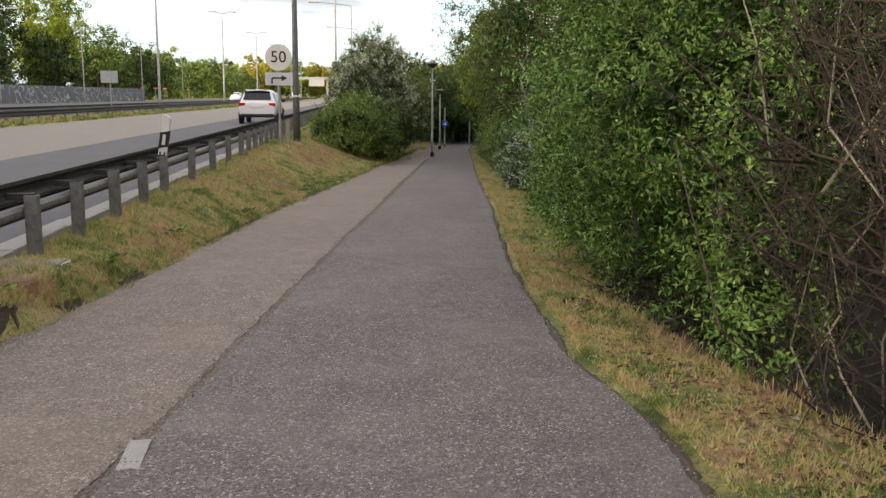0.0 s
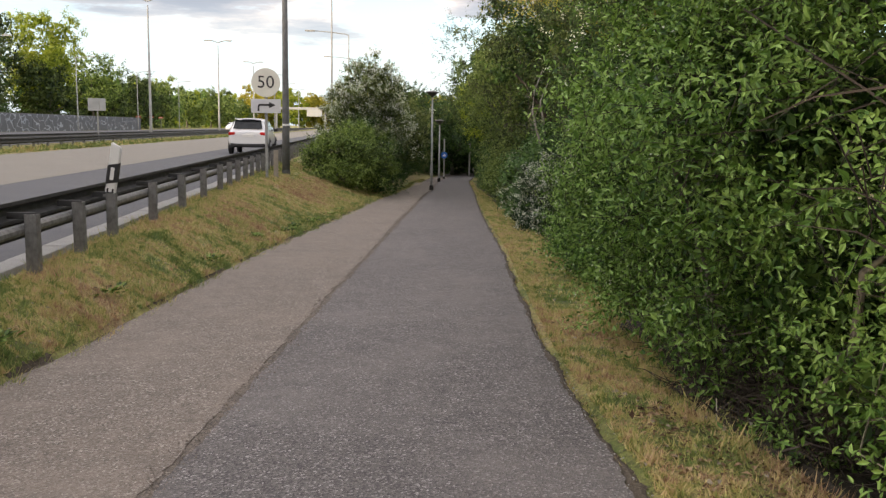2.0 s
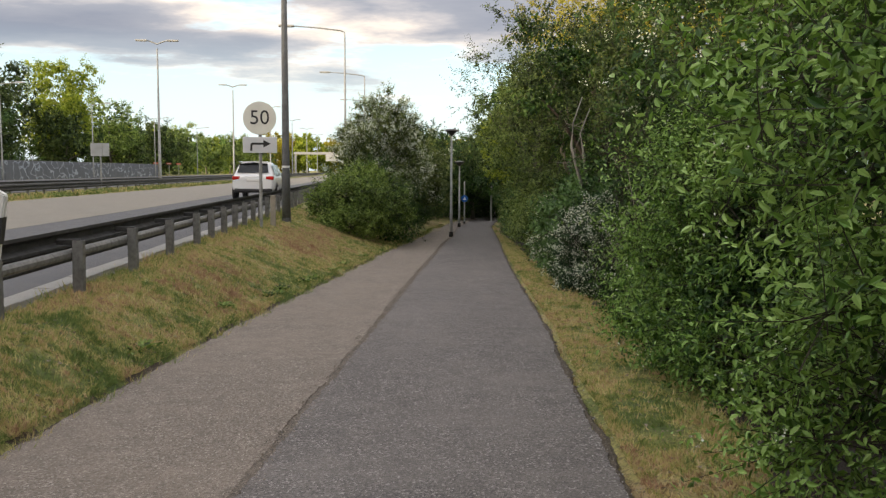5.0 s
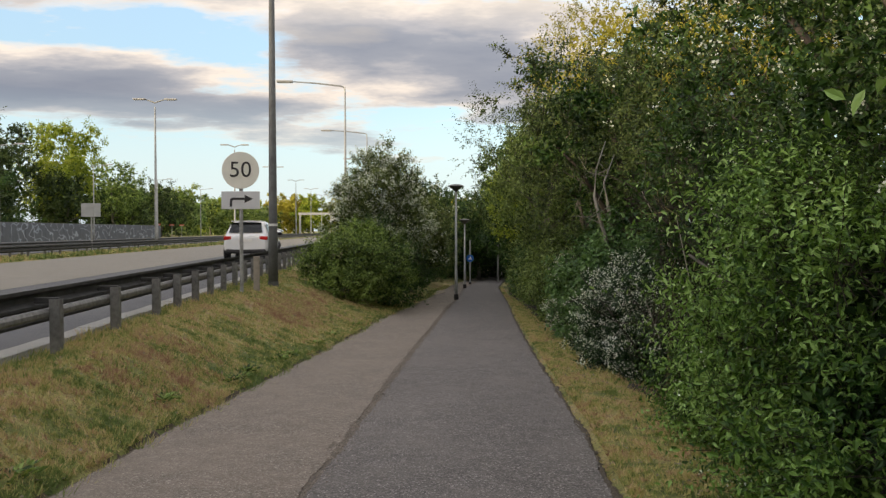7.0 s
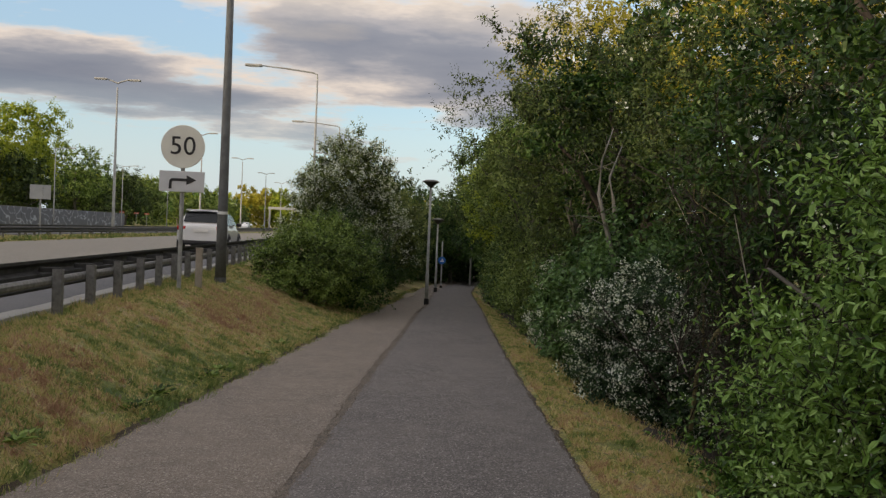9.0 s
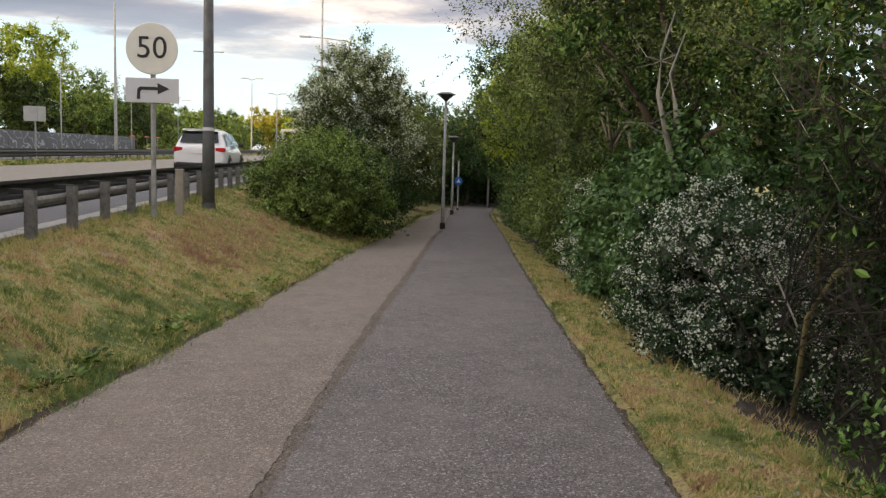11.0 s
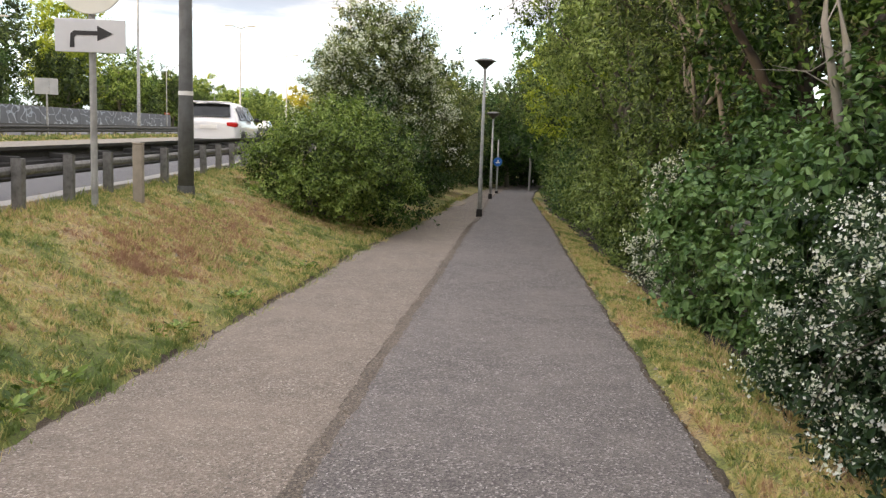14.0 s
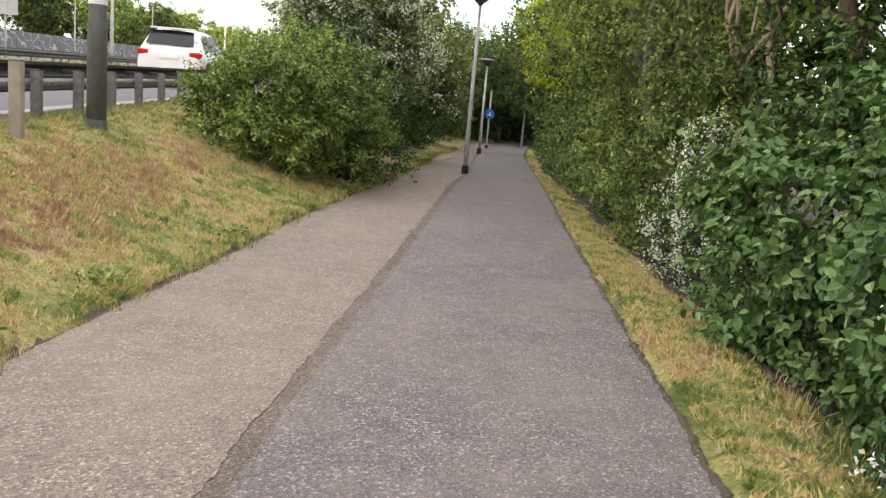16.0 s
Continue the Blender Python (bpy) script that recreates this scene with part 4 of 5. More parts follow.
thicket("bramble_thicket", 3.4, 4.1, 0.75, 1.5, 3.6, 400, "dense brown bare twigs and leaning stems beside the path", 31, 0.06)
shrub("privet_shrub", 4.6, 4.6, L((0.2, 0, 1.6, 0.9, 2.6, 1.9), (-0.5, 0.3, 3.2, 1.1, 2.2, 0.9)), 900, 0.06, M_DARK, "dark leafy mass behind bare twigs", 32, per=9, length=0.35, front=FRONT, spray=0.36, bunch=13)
# dark inner leaves put the hedge's depth shade into the leaf colour
shrub("hedge_shrub", 3.25, 7.3, L((-0.15, 0, 1.0, 0.95, 1.15, 1.1), (-0.4, 0.1, 2.2, 1.05, 1.2, 1.0), (0.1, 0.0, 3.4, 1.1, 1.3, 1.0), (-0.2, -0.8, 2.3, 0.75, 0.75, 1.3), (-0.35, -0.8, 0.75, 0.6, 0.7, 0.6)), 3100, 0.068, M_GREEN, "fresh green leafy hedge shrub leaning over the verge", 33, per=12, length=0.46, width=0.43, fine=True, front=FRONT, stems=6, group="hedge shrubs", cleft=0.9, scale=1.5, spray=0.26, bunch=10, shade_mat=M_DARK, inner=0.9)
shrub("hedge_shrub", 3.45, 9.05, L((-0.3, 0.1, 0.9, 1.0, 1.0, 1.05), (-0.65, -0.3, 2.4, 1.0, 0.95, 0.95), (-0.2, 0.2, 3.5, 1.2, 1.1, 1.1), (-0.1, 0.6, 1.6, 0.85, 0.8, 1.3)), 3100, 0.068, M_BRIGHT, "tall fresh green hedge shrub with upright shoots", 34, blossom=0.03, petal=0.5, per=12, length=0.46, width=0.43, fine=True, front=FRONT, stems=6, group="hedge shrubs", cleft=0.9, scale=1.5, spray=0.26, bunch=10, shade_mat=M_DARK, inner=0.9)
shrub("hedge_shrub", 3.85, 14.2, L((-0.05, 0, 0.95, 0.8, 1.1, 1.0), (-0.2, -0.3, 1.75, 0.85, 1.0, 0.75), (0.0, 0.5, 1.85, 0.75, 0.9, 0.7), (-0.05, 1.0, 1.1, 0.75, 0.7, 0.9), (-0.35, -1.5, 1.05, 0.85, 0.9, 1.05), (-0.45, -1.3, 0.5, 0.6, 0.9, 0.5), (-0.25, 0.3, 0.45, 0.55, 0.9, 0.45)), 4300, 0.07, M_BRIGHT, "bright green shrub with a few white flowers", 35, per=12, length=0.46, width=0.43, fine=True, front=FRONT, stems=5, blossom=0.03, petal=0.5, group="hedge shrubs", cleft=0.9, scale=1.5, spray=0.26, bunch=10, shade_mat=M_DARK, inner=0.9)
# this crown is added above the thicket only to shade it
tree("hedge_tree", 4.9, 3.2, 6.8, 2.5, 2.7, 1700, 0.085, M_DARK, "dark tree added overhead to shade the bare twigs", 203, lobes=9, front=(-0.9, -0.3, 0), group="trees along the path", spray=0.36, bunch=13)
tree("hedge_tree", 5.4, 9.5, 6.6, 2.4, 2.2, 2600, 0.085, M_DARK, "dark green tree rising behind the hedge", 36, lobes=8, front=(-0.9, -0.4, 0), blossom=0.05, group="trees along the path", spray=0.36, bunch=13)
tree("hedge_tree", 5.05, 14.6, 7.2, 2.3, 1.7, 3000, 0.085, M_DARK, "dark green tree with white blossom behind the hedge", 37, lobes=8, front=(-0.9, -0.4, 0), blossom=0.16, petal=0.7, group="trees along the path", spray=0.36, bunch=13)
thicket("brush_pile", 2.6, 7.5, 0.28, 0.9, 0.4, 90, "low heap of dry brown twigs at the hedge foot", 47, 0.05, 0.3)
thicket("bare_thicket", 4.35, 17.7, 0.6, 1.5, 3.0, 130, "open hollow of grey bare stems and twigs", 38, 0.03)
shrub("ground_shrub", 3.45, 15.7, L((0, 0, 0.35, 0.55, 0.8, 0.45)), 420, 0.06, M_GREEN, "low green shoots at the foot of the hedge", 39, per=9, length=0.28, fine=True, stems=2, spray=0.2, bunch=8)
shrub("white_blossom_shrub", 4.2, 20.4, L((0, 0, 0.6, 0.85, 1.35, 0.75), (0.05, 0.3, 1.2, 0.7, 0.95, 0.65), (-0.05, -0.9, 0.45, 0.65, 0.8, 0.6)), 3000, 0.066, M_BLUISH, "dark shrub covered in small white blossom", 40, per=9, length=0.2, fine=True, front=FRONT, blossom=0.8, stems=4, rough=0.35, twigs=False, cleft=0.2, scale=0.6, petal=0.8, spray=0.2, bunch=9)
shrub("ivy_hedge", 4.75, 24.1, L((0, 0, 0.9, 0.95, 1.7, 1.15), (0.1, 0.4, 1.6, 0.9, 1.5, 0.75), (0.1, -1.0, 1.2, 0.85, 1.0, 1.2), (-0.45, -2.1, 1.05, 0.55, 0.7, 1.0), (-0.5, -2.35, 1.85, 0.5, 0.55, 0.75)), 3500, 0.10, M_IVY, "dense broad-leaved ivy hedge", 41, per=8, length=0.26, width=0.72, fine=True, front=FRONT, droop=0.5, stems=3, group="hedge shrubs", spray=0.24, bunch=10)
shrub("white_blossom_shrub", 4.55, 27.0, L((0, 0, 0.55, 0.5, 0.6, 0.7), (0.05, 0.1, 1.25, 0.4, 0.5, 0.55)), 500, 0.06, M_BLUISH, "small shrub thick with white blossom", 42, per=8, length=0.2, front=FRONT, blossom=1.1, stems=2)
shrub("hedge_shrub", 5.1, 29.3, L((0, 0, 0.9, 0.9, 1.7, 1.1), (0.2, 0.2, 1.9, 0.95, 1.7, 0.8)), 1700, 0.10, M_HEDGE, "light green hedge shrub beside the verge", 43, per=8, length=0.3, front=FRONT, droop=0.2, group="hedge shrubs", spray=0.24, bunch=10)
shrub("hedge_shrub", 5.6, 33.5, L((0, 0, 0.9, 0.9, 2.1, 1.15), (0.3, 0, 2.1, 1.0, 2.0, 0.9)), 1500, 0.11, M_HEDGE, "green hedge shrub beside the verge", 44, per=8, length=0.32, front=FRONT, group="hedge shrubs", spray=0.24, bunch=10)
for i, (x, y) in enumerate(((6.1, 38.2), (6.7, 43), (7.2, 48), (7.9, 53), (8.8, 58))):
    shrub("hedge_shrub", x, y, L((0, 0, 1.0, 1.0, 2.4, 1.3), (0.3, 0, 2.4, 1.1, 2.3, 1.1)), 1000, 0.15, M_IVY if i % 2 else M_HEDGE, "green hedge along the far path", 45 + i, per=7, length=0.4, front=FRONT, group="hedge shrubs", twigs=False, spray=0.35, bunch=10)
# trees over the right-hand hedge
# dark inner leaves and dark stems stand in for shade inside these crowns
tree("path_tree", 6.4, 20.4, 6.9, 2.6, 3.3, 2300, 0.085, M_OLIVE, "olive green tree with grey forked stems over the hedge", 52, lobes=9, front=FRONT, group="trees along the path", blossom=0.04, spray=0.42, bunch=14, stem_mat=M_TWIG, inner=1.0, shade_mat=M_DARK)
tree("path_tree", 5.9, 25.6, 6.6, 2.7, 2.2, 3400, 0.09, M_OLIVE, "olive green tree leaning over the hedge", 53, lobes=10, front=FRONT, group="trees along the path", lean=(-1.3, 0.6), spray=0.42, bunch=14, stem_mat=M_TWIG, inner=1.0, shade_mat=M_DARK)
tree("path_tree", 5.6, 31.5, 6.4, 2.3, 2.0, 2800, 0.10, M_HEDGE, "light green tree leaning out over the path", 54, lobes=9, front=FRONT, group="trees along the path", lean=(-0.9, 0), spray=0.42, bunch=14)
tree("path_tree", 6.6, 36.8, 6.4, 2.9, 2.4, 2200, 0.12, M_HEDGE, "light green tree leaning out over the path", 55, twigs=False, lobes=9, front=FRONT, group="trees along the path", lean=(-0.9, 0), spray=0.42, bunch=14)
tree("path_tree", 7.4, 43.5, 6.2, 3.0, 2.3, 1700, 0.15, M_LIME, "yellow-green tree over the path", 56, twigs=False, lobes=8, front=FRONT, group="trees along the path", lean=(-0.6, 0))
tree("path_tree", 8.2, 51.0, 6.4, 3.1, 2.2, 1500, 0.17, M_OLIVE, "green tree over the far path", 57, twigs=False, lobes=8, front=FRONT, group="trees along the path", lean=(-1.0, 0))
tree("sparse_tree", 5.2, 28.6, 7.4, 1.7, 3.2, 240, 0.075, M_OLIVE, "thin tree with bare twigs above the hedge", 204, lobes=8, inner=0, rough=0.5, length=0.5, trunk=0.07, per=6)
tree("sparse_tree", 5.7, 32.0, 6.6, 1.7, 3.4, 420, 0.09, M_OLIVE, "thin leafy tree reaching over the path", 205, lobes=8, inner=0, rough=0.5, length=0.45, trunk=0.05, per=8, lean=(-2.4, 0))
tree("tall_tree", 9.5, 27.0, 10.5, 3.4, 4.5, 2200, 0.13, M_SUNLIT, "tall tree behind the hedge, leaves coloured golden as if by evening sun", 58, lobes=9)
tree("tall_tree", 7.9, 34.0, 9.8, 3.1, 5.0, 2600, 0.11, M_SUNLIT, "tall tree behind the hedge with golden sunlight in its leaf colour", 59, lobes=9)
for i, (x, y) in enumerate(((6.2, 63.5), (9.5, 66), (2.5, 66), (12, 60), (8.4, 72), (4.8, 71), (12.5, 71))):
    tree("path_tree", x, y, 5.6, 3.0, 0.6, 1200, 0.2, M_DARK, "dark trees closing the far end of the path", 60 + i, lobes=9, group="trees closing the path")
for i, (x, y) in enumerate(((4.6, 62.5), (7.2, 65.5), (9.8, 63.2), (3.0, 60.0), (11.2, 68), (8.6, 68.6), (6.0, 67.4))):
    shrub("end_shrub", x, y, L((0, 0, 0.9, 1.5, 1.2, 1.2), (0.4, 0.4, 2.0, 1.6, 1.2, 1.1)), 700, 0.18, M_DARK, "dark shrub where the path bends away", 190 + i, per=8, length=0.4, group="shrubs at the bend")
# trees in a row behind the right-hand hedge, added to block light and sky
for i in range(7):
    tree("back_tree", 8.6 + 0.5 * (i % 3), 2 + 9.5 * i, 8.8 + (i * 37 % 5) * 0.3, 3.5, 0.5, 800, 0.33, M_DARK, "dark tree added in a row behind the hedge to block light", 70 + i, lobes=8, group="trees behind the hedge", twigs=False, per=7)

# added backing row, keeps light from leaking through the hedge
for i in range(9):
    shrub("backing_shrub", 6.7 + 0.35 * (i % 3), 1.5 + 3.1 * i, L((0, 0, 1.0, 1.1, 1.9, 1.3), (0.4, 0.3, 2.4, 1.2, 1.8, 1.2)), 420, 0.17, M_DARK, "dark leafy backing added behind the hedge against light leaks", 230 + i, per=7, length=0.4, group="undergrowth behind the hedge", twigs=False, inner=1.0, spray=0.4, bunch=9)
# left-hand bank: round bush, blossoming hawthorn, bushes beyond
shrub("round_bush", -0.75, 31.8, L((0.0, 0, 0.75, 1.0, 1.2, 0.85), (0.75, 0.7, 0.6, 0.95, 1.0, 0.75), (-0.5, 0.6, 0.65, 0.65, 0.8, 0.75), (0.3, 1.2, 1.05, 1.2, 1.1, 0.9), (0.1, -0.2, 1.15, 0.6, 0.6, 0.5)), 4200, 0.092, M_BUSH, "rounded green bush on the grass bank", 80, per=9, length=0.3, front=(0, -0.95, 0.2), stems=7, low=-0.95, rough=0.4, spray=0.32, bunch=12)
tree("hawthorn_tree", 0.2, 36.6, 5.0, 1.75, 0.8, 3600, 0.11, M_HAW, "hawthorn tree with drifts of white blossom", 81, lobes=14, rough=0.45, front=(-0.2, -0.95, 0.1), blossom=0.85, petal=0.9, spray=0.3, bunch=12)
for i, (x, y, h, s) in enumerate(((1.2, 41.5, 4.6, 2.0), (0.6, 46, 4.6, 2.3), (1.6, 51, 4.5, 2.3), (2.4, 57, 4.4, 2.3))):
    tree("bank_tree", x, y, h, s, 0.3, 1300, 0.15, M_HAW if i % 2 == 0 else M_OLIVE, "dense green bushy tree on the bank", 82 + i, lobes=9, group="bank trees", blossom=0.15 if i < 2 else 0, spray=0.4, bunch=10)
for i, (x, y) in enumerate(((1.3, 34.6), (1.35, 37.6), (1.9, 41.6), (2.4, 45.8), (3.0, 50.5), (3.6, 55.5))):
    shrub("bank_shrub", x - 0.9, y, L((0, 0, 0.8, 0.95, 2.2, 1.0), (-0.2, 0.2, 1.7, 0.9, 2.0, 0.9)), 1100, 0.12, M_DARK, "dark bush along the path edge", 90 + i, per=8, length=0.34, group="bank shrubs", spray=0.32, bunch=10)

shrub("sprig_shrub", 2.75, 5.5, L((0, 0, 0.35, 0.35, 0.5, 0.3)), 110, 0.07, M_GREEN, "few leafy green sprigs before the bare twigs", 200, per=10, length=0.36, width=0.43, fine=True, stems=2, inner=0)
shrub("sprig_shrub", 3.05, 3.0, L((0, 0, 1.9, 0.5, 0.7, 0.5), (0.1, 0.2, 0.7, 0.4, 0.6, 0.4)), 200, 0.07, M_GREEN, "leafy green shoots among the bare twigs", 201, per=10, length=0.36, width=0.43, fine=True, stems=3, inner=0)
# dark leaves stand in for shade in the hedge's hollow and recess
shrub("dark_shrub", 5.05, 17.5, L((0, 0, 1.2, 0.9, 1.9, 1.5), (-0.4, 0.2, 2.8, 1.3, 1.9, 1.1)), 1600, 0.09, M_DARK, "dark leafy shrub filling the shaded hollow behind the bare stems", 202, per=8, length=0.32, front=FRONT, spray=0.36, bunch=13)
shrub("dark_shrub", 4.95, 12.0, L((0, 0, 1.2, 0.9, 1.3, 1.4), (-0.3, 0.1, 2.8, 1.1, 1.3, 1.1)), 1500, 0.085, M_DARK, "dark shrub filling the shaded recess between brighter hedge shrubs", 206, per=9, length=0.32, front=FRONT, blossom=0.05, petal=0.8, spray=0.32, bunch=12)
# beyond the road
def far_tree(x, y, h, s, mat, label, seed, n=700, leaf=0.5, c0=0.2):
    tree("far_tree", x, y, h, s, c0, int(n * 0.7), leaf * 1.12, mat, label, seed, lobes=10, group="trees beyond the road", trunk=0.3, twigs=False, per=6, length=1.0, inner=1.0, base=-0.6, spray=1.1, bunch=9)


for i in range(15):
    far_tree(-49 - (i % 3) * 4, 88 + 9.5 * i, 9.5 + (i * 53 % 7) * 0.7, 6.0, M_DARK if i % 3 else M_OLIVE, "dark green tree beyond the graffiti wall", 100 + i, 560)
# row out of view, added so low sun misses path and lower hedge
for i in range(15):
    far_tree(-49 - (i % 2) * 5, -75 + 10.5 * i, 15.5 + (i * 7 % 3), 7.5, M_DARK, "unseen tall tree added across the road to shade the hedge", 210 + i, 130, 1.5)
far_tree(-52, 153, 21.5, 7.4, M_LIME, "tall bright yellow-green tree beyond the wall", 120, 2200, 0.5, 3)
far_tree(-57, 141, 20, 6.5, M_OLIVE, "tall thin-leaved tree beyond the wall", 121, 1100, 0.5, 5)
far_tree(-49, 168, 15, 6.0, M_BUSH, "green tree beyond the wall", 122, 1300, 0.5, 2)
for i in range(16):
    far_tree(-54 - 3.0 * (i % 3), 196 + 14 * i, 10.5 + (i * 31 % 5), 7.5, (M_HEDGE, M_LIME, M_GREEN)[i % 3], "green tree along the far road edge", 130 + i, 520, 0.75)
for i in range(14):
    far_tree(-62 + 9.5 * i, 400 + (i * 29 % 40), 15 + (i * 17 % 6), 10, M_SUNLIT if i % 3 else M_LIME, "tree far along the road, leaves tinted as if sunlit", 150 + i, 260, 1.2)
# unseen row at the walker's back, added to hold off the low sun
for i in range(18):
    far_tree(-66 + 7.5 * i, -34 - (i * 13 % 7), 14, 6.5, M_DARK, "unseen tall tree added behind the start to block low sun", 170 + i, 130, 1.5)



# ---- cars and far things ----
def patch(bm, corners, thick):
    """A pane between corner points, with a thickness."""
    f = bm.faces.new([bm.verts.new(c) for c in corners])
    bmesh.ops.solidify(bm, geom=[f], thickness=thick)
    return bm


def car(x, y, z, label, rz=0.0):
    """A tall hatchback: lofted rounded body, glass, lamps, arches, wheels."""
    c = thing("car", x, y, z, label, "car", rz=rz)
    bm = bmesh.new()
    rings = []
    for yy, w, zb, belt, roof, rw in ((-2.16, 0.70, 0.44, 0.80, 0.95, 0.62), (-2.14, 0.84, 0.38, 0.90, 1.04, 0.76), (-2.02, 0.90, 0.33, 0.99, 1.14, 0.78), (-1.72, 0.92, 0.31, 1.03, 1.53, 0.66), (-1.5, 0.92, 0.31, 1.03, 1.62, 0.65), (-0.6, 0.92, 0.31, 1.03, 1.65, 0.66), (0.1, 0.92, 0.31, 1.02, 1.62, 0.65), (0.5, 0.92, 0.31, 1.01, 1.50, 0.65), (1.12, 0.91, 0.31, 0.99, 1.09, 0.74), (1.9, 0.87, 0.33, 0.90, 0.98, 0.70), (2.14, 0.80, 0.38, 0.76, 0.86, 0.62), (2.2, 0.62, 0.44, 0.66, 0.74, 0.5)):
        half = [(0.0, zb), (w * 0.8, zb), (w, zb + 0.12), (w, zb + 0.55 * (belt - zb)), (w * 0.97, belt), (rw, roof - 0.05), (rw * 0.82, roof), (0.0, roof + 0.03)]
        loop = half + [(-a, h) for a, h in half[-2:0:-1]]
        rings.append([bm.verts.new((a, yy, h)) for a, h in loop])
    n = len(rings[0])
    for r, q in zip(rings, rings[1:]):
        for j in range(n):
            bm.faces.new((r[j], r[(j + 1) % n], q[(j + 1) % n], q[j]))
    bm.faces.new(rings[0])
    bm.faces.new(rings[-1][::-1])
    body = part("body", bm, M_CARWHITE, c, smooth=True)
    mod = body.modifiers.new("round", "SUBSURF")
    mod.levels = mod.render_levels = 2
    part("rear_window", patch(bmesh.new(), ((-0.66, -2.075, 1.17), (0.66, -2.075, 1.17), (0.58, -1.79, 1.565), (-0.58, -1.79, 1.565)), 0.03), M_GLASS, c, "dark rear window")
    part("roof_spoiler", box(bmesh.new(), -0.6, 0.6, -1.9, -1.55, 1.60, 1.645, 0.015), M_CARWHITE, c)
    part("windscreen", patch(bmesh.new(), ((-0.66, 1.08, 1.13), (0.66, 1.08, 1.13), (0.56, 0.42, 1.55), (-0.56, 0.42, 1.55)), 0.03), M_GLASS, c, "dark windscreen")
    for sgn in (-1, 1):
        for y0, y1, y2, y3 in ((-1.62, -0.78, -0.78, -1.45), (-0.70, 0.12, 0.12, -0.70), (0.18, 0.86, 0.36, 0.18)):
            part("side_window", patch(bmesh.new(), ((0.885 * sgn, y0, 1.08), (0.885 * sgn, y1, 1.08), (0.715 * sgn, y2, 1.52), (0.715 * sgn, y3, 1.52)), 0.02 * sgn), M_GLASS, c, "dark side window")
        bm = box(bmesh.new(), sgn * 0.70 - 0.17, sgn * 0.70 + 0.17, -2.155, -1.88, 0.86, 1.02, 0.04)
        part("tail_lamp", bm, M_RED, c, "red tail lamp")
        part("mirror", box(bmesh.new(), sgn * 1.0 - 0.1, sgn * 1.0 + 0.1, 0.6, 0.74, 1.04, 1.18, 0.04), M_BLACK, c, "dark door mirror")
        for yy in (-1.36, 1.36):
            bm = lathe(bmesh.new(), [(0.02, -0.06), (0.40, -0.06), (0.41, 0.0), (0.40, 0.06), (0.02, 0.06)], 28)
            bmesh.ops.rotate(bm, verts=bm.verts, cent=(0, 0, 0), matrix=Euler((0, radians(90), 0)).to_matrix())
            arch = part("wheel_arch", bm, M_BLACK, c, "black wheel arch")
            arch.location = (sgn * 0.868, yy, 0.37)
            bm = lathe(bmesh.new(), [(0.2, -0.1), (0.32, -0.1), (0.345, -0.06), (0.345, 0.06), (0.32, 0.1), (0.2, 0.1)], 28)
            bmesh.ops.rotate(bm, verts=bm.verts, cent=(0, 0, 0), matrix=Euler((0, radians(90), 0)).to_matrix())
            w = part("wheel", bm, M_TYRE, c)
            w.location = (sgn * 0.86, yy, 0.345)
            bm = lathe(bmesh.new(), [(0.22, -0.02), (0.21, 0.02), (0.05, 0.035)], 10)
            bmesh.ops.rotate(bm, verts=bm.verts, cent=(0, 0, 0), matrix=Euler((0, radians(90 * sgn), 0)).to_matrix())
            r = part("rim", bm, M_RIM, w)
            r.location = (sgn * 0.09, 0, 0)
    part("number_plate", box(bmesh.new(), -0.26, 0.26, -2.19, -2.12, 0.80, 0.91, 0.004), M_PLASTIC, c)
    part("bumper", box(bmesh.new(), -0.80, 0.80, -2.17, -1.9, 0.32, 0.52, 0.07), M_BLACK, c, "dark lower bumper")
    return c


car(-5.25, 45.5, ROAD_Z, "white hatchback with red tail lamps on the road")
copy_thing(bpy.data.objects["car"], pose(-21.5, 150, ROAD_Z + 0.05, 0, 0, 180))
copy_thing(bpy.data.objects["car"], pose(-24.5, 205, ROAD_Z + 0.05, 0, 0, 180))


def gantry():
    g = thing("sign_gantry", -21, 300, 0, "pale steel gantry across the far road", "gantry")
    for x in (-8, 8):
        part("leg", box(bmesh.new(), x - 0.3, x + 0.3, -0.3, 0.3, 0, 7.2, 0.03), M_POLE, g)
    part("beam", box(bmesh.new(), -8.5, 8.5, -0.4, 0.4, 6.6, 7.4, 0.03), M_LAMPGREY, g)
    part("sign_panel", box(bmesh.new(), 2, 7, -0.6, -0.45, 4.4, 6.6, 0.03), M_BACK, g)


gantry()


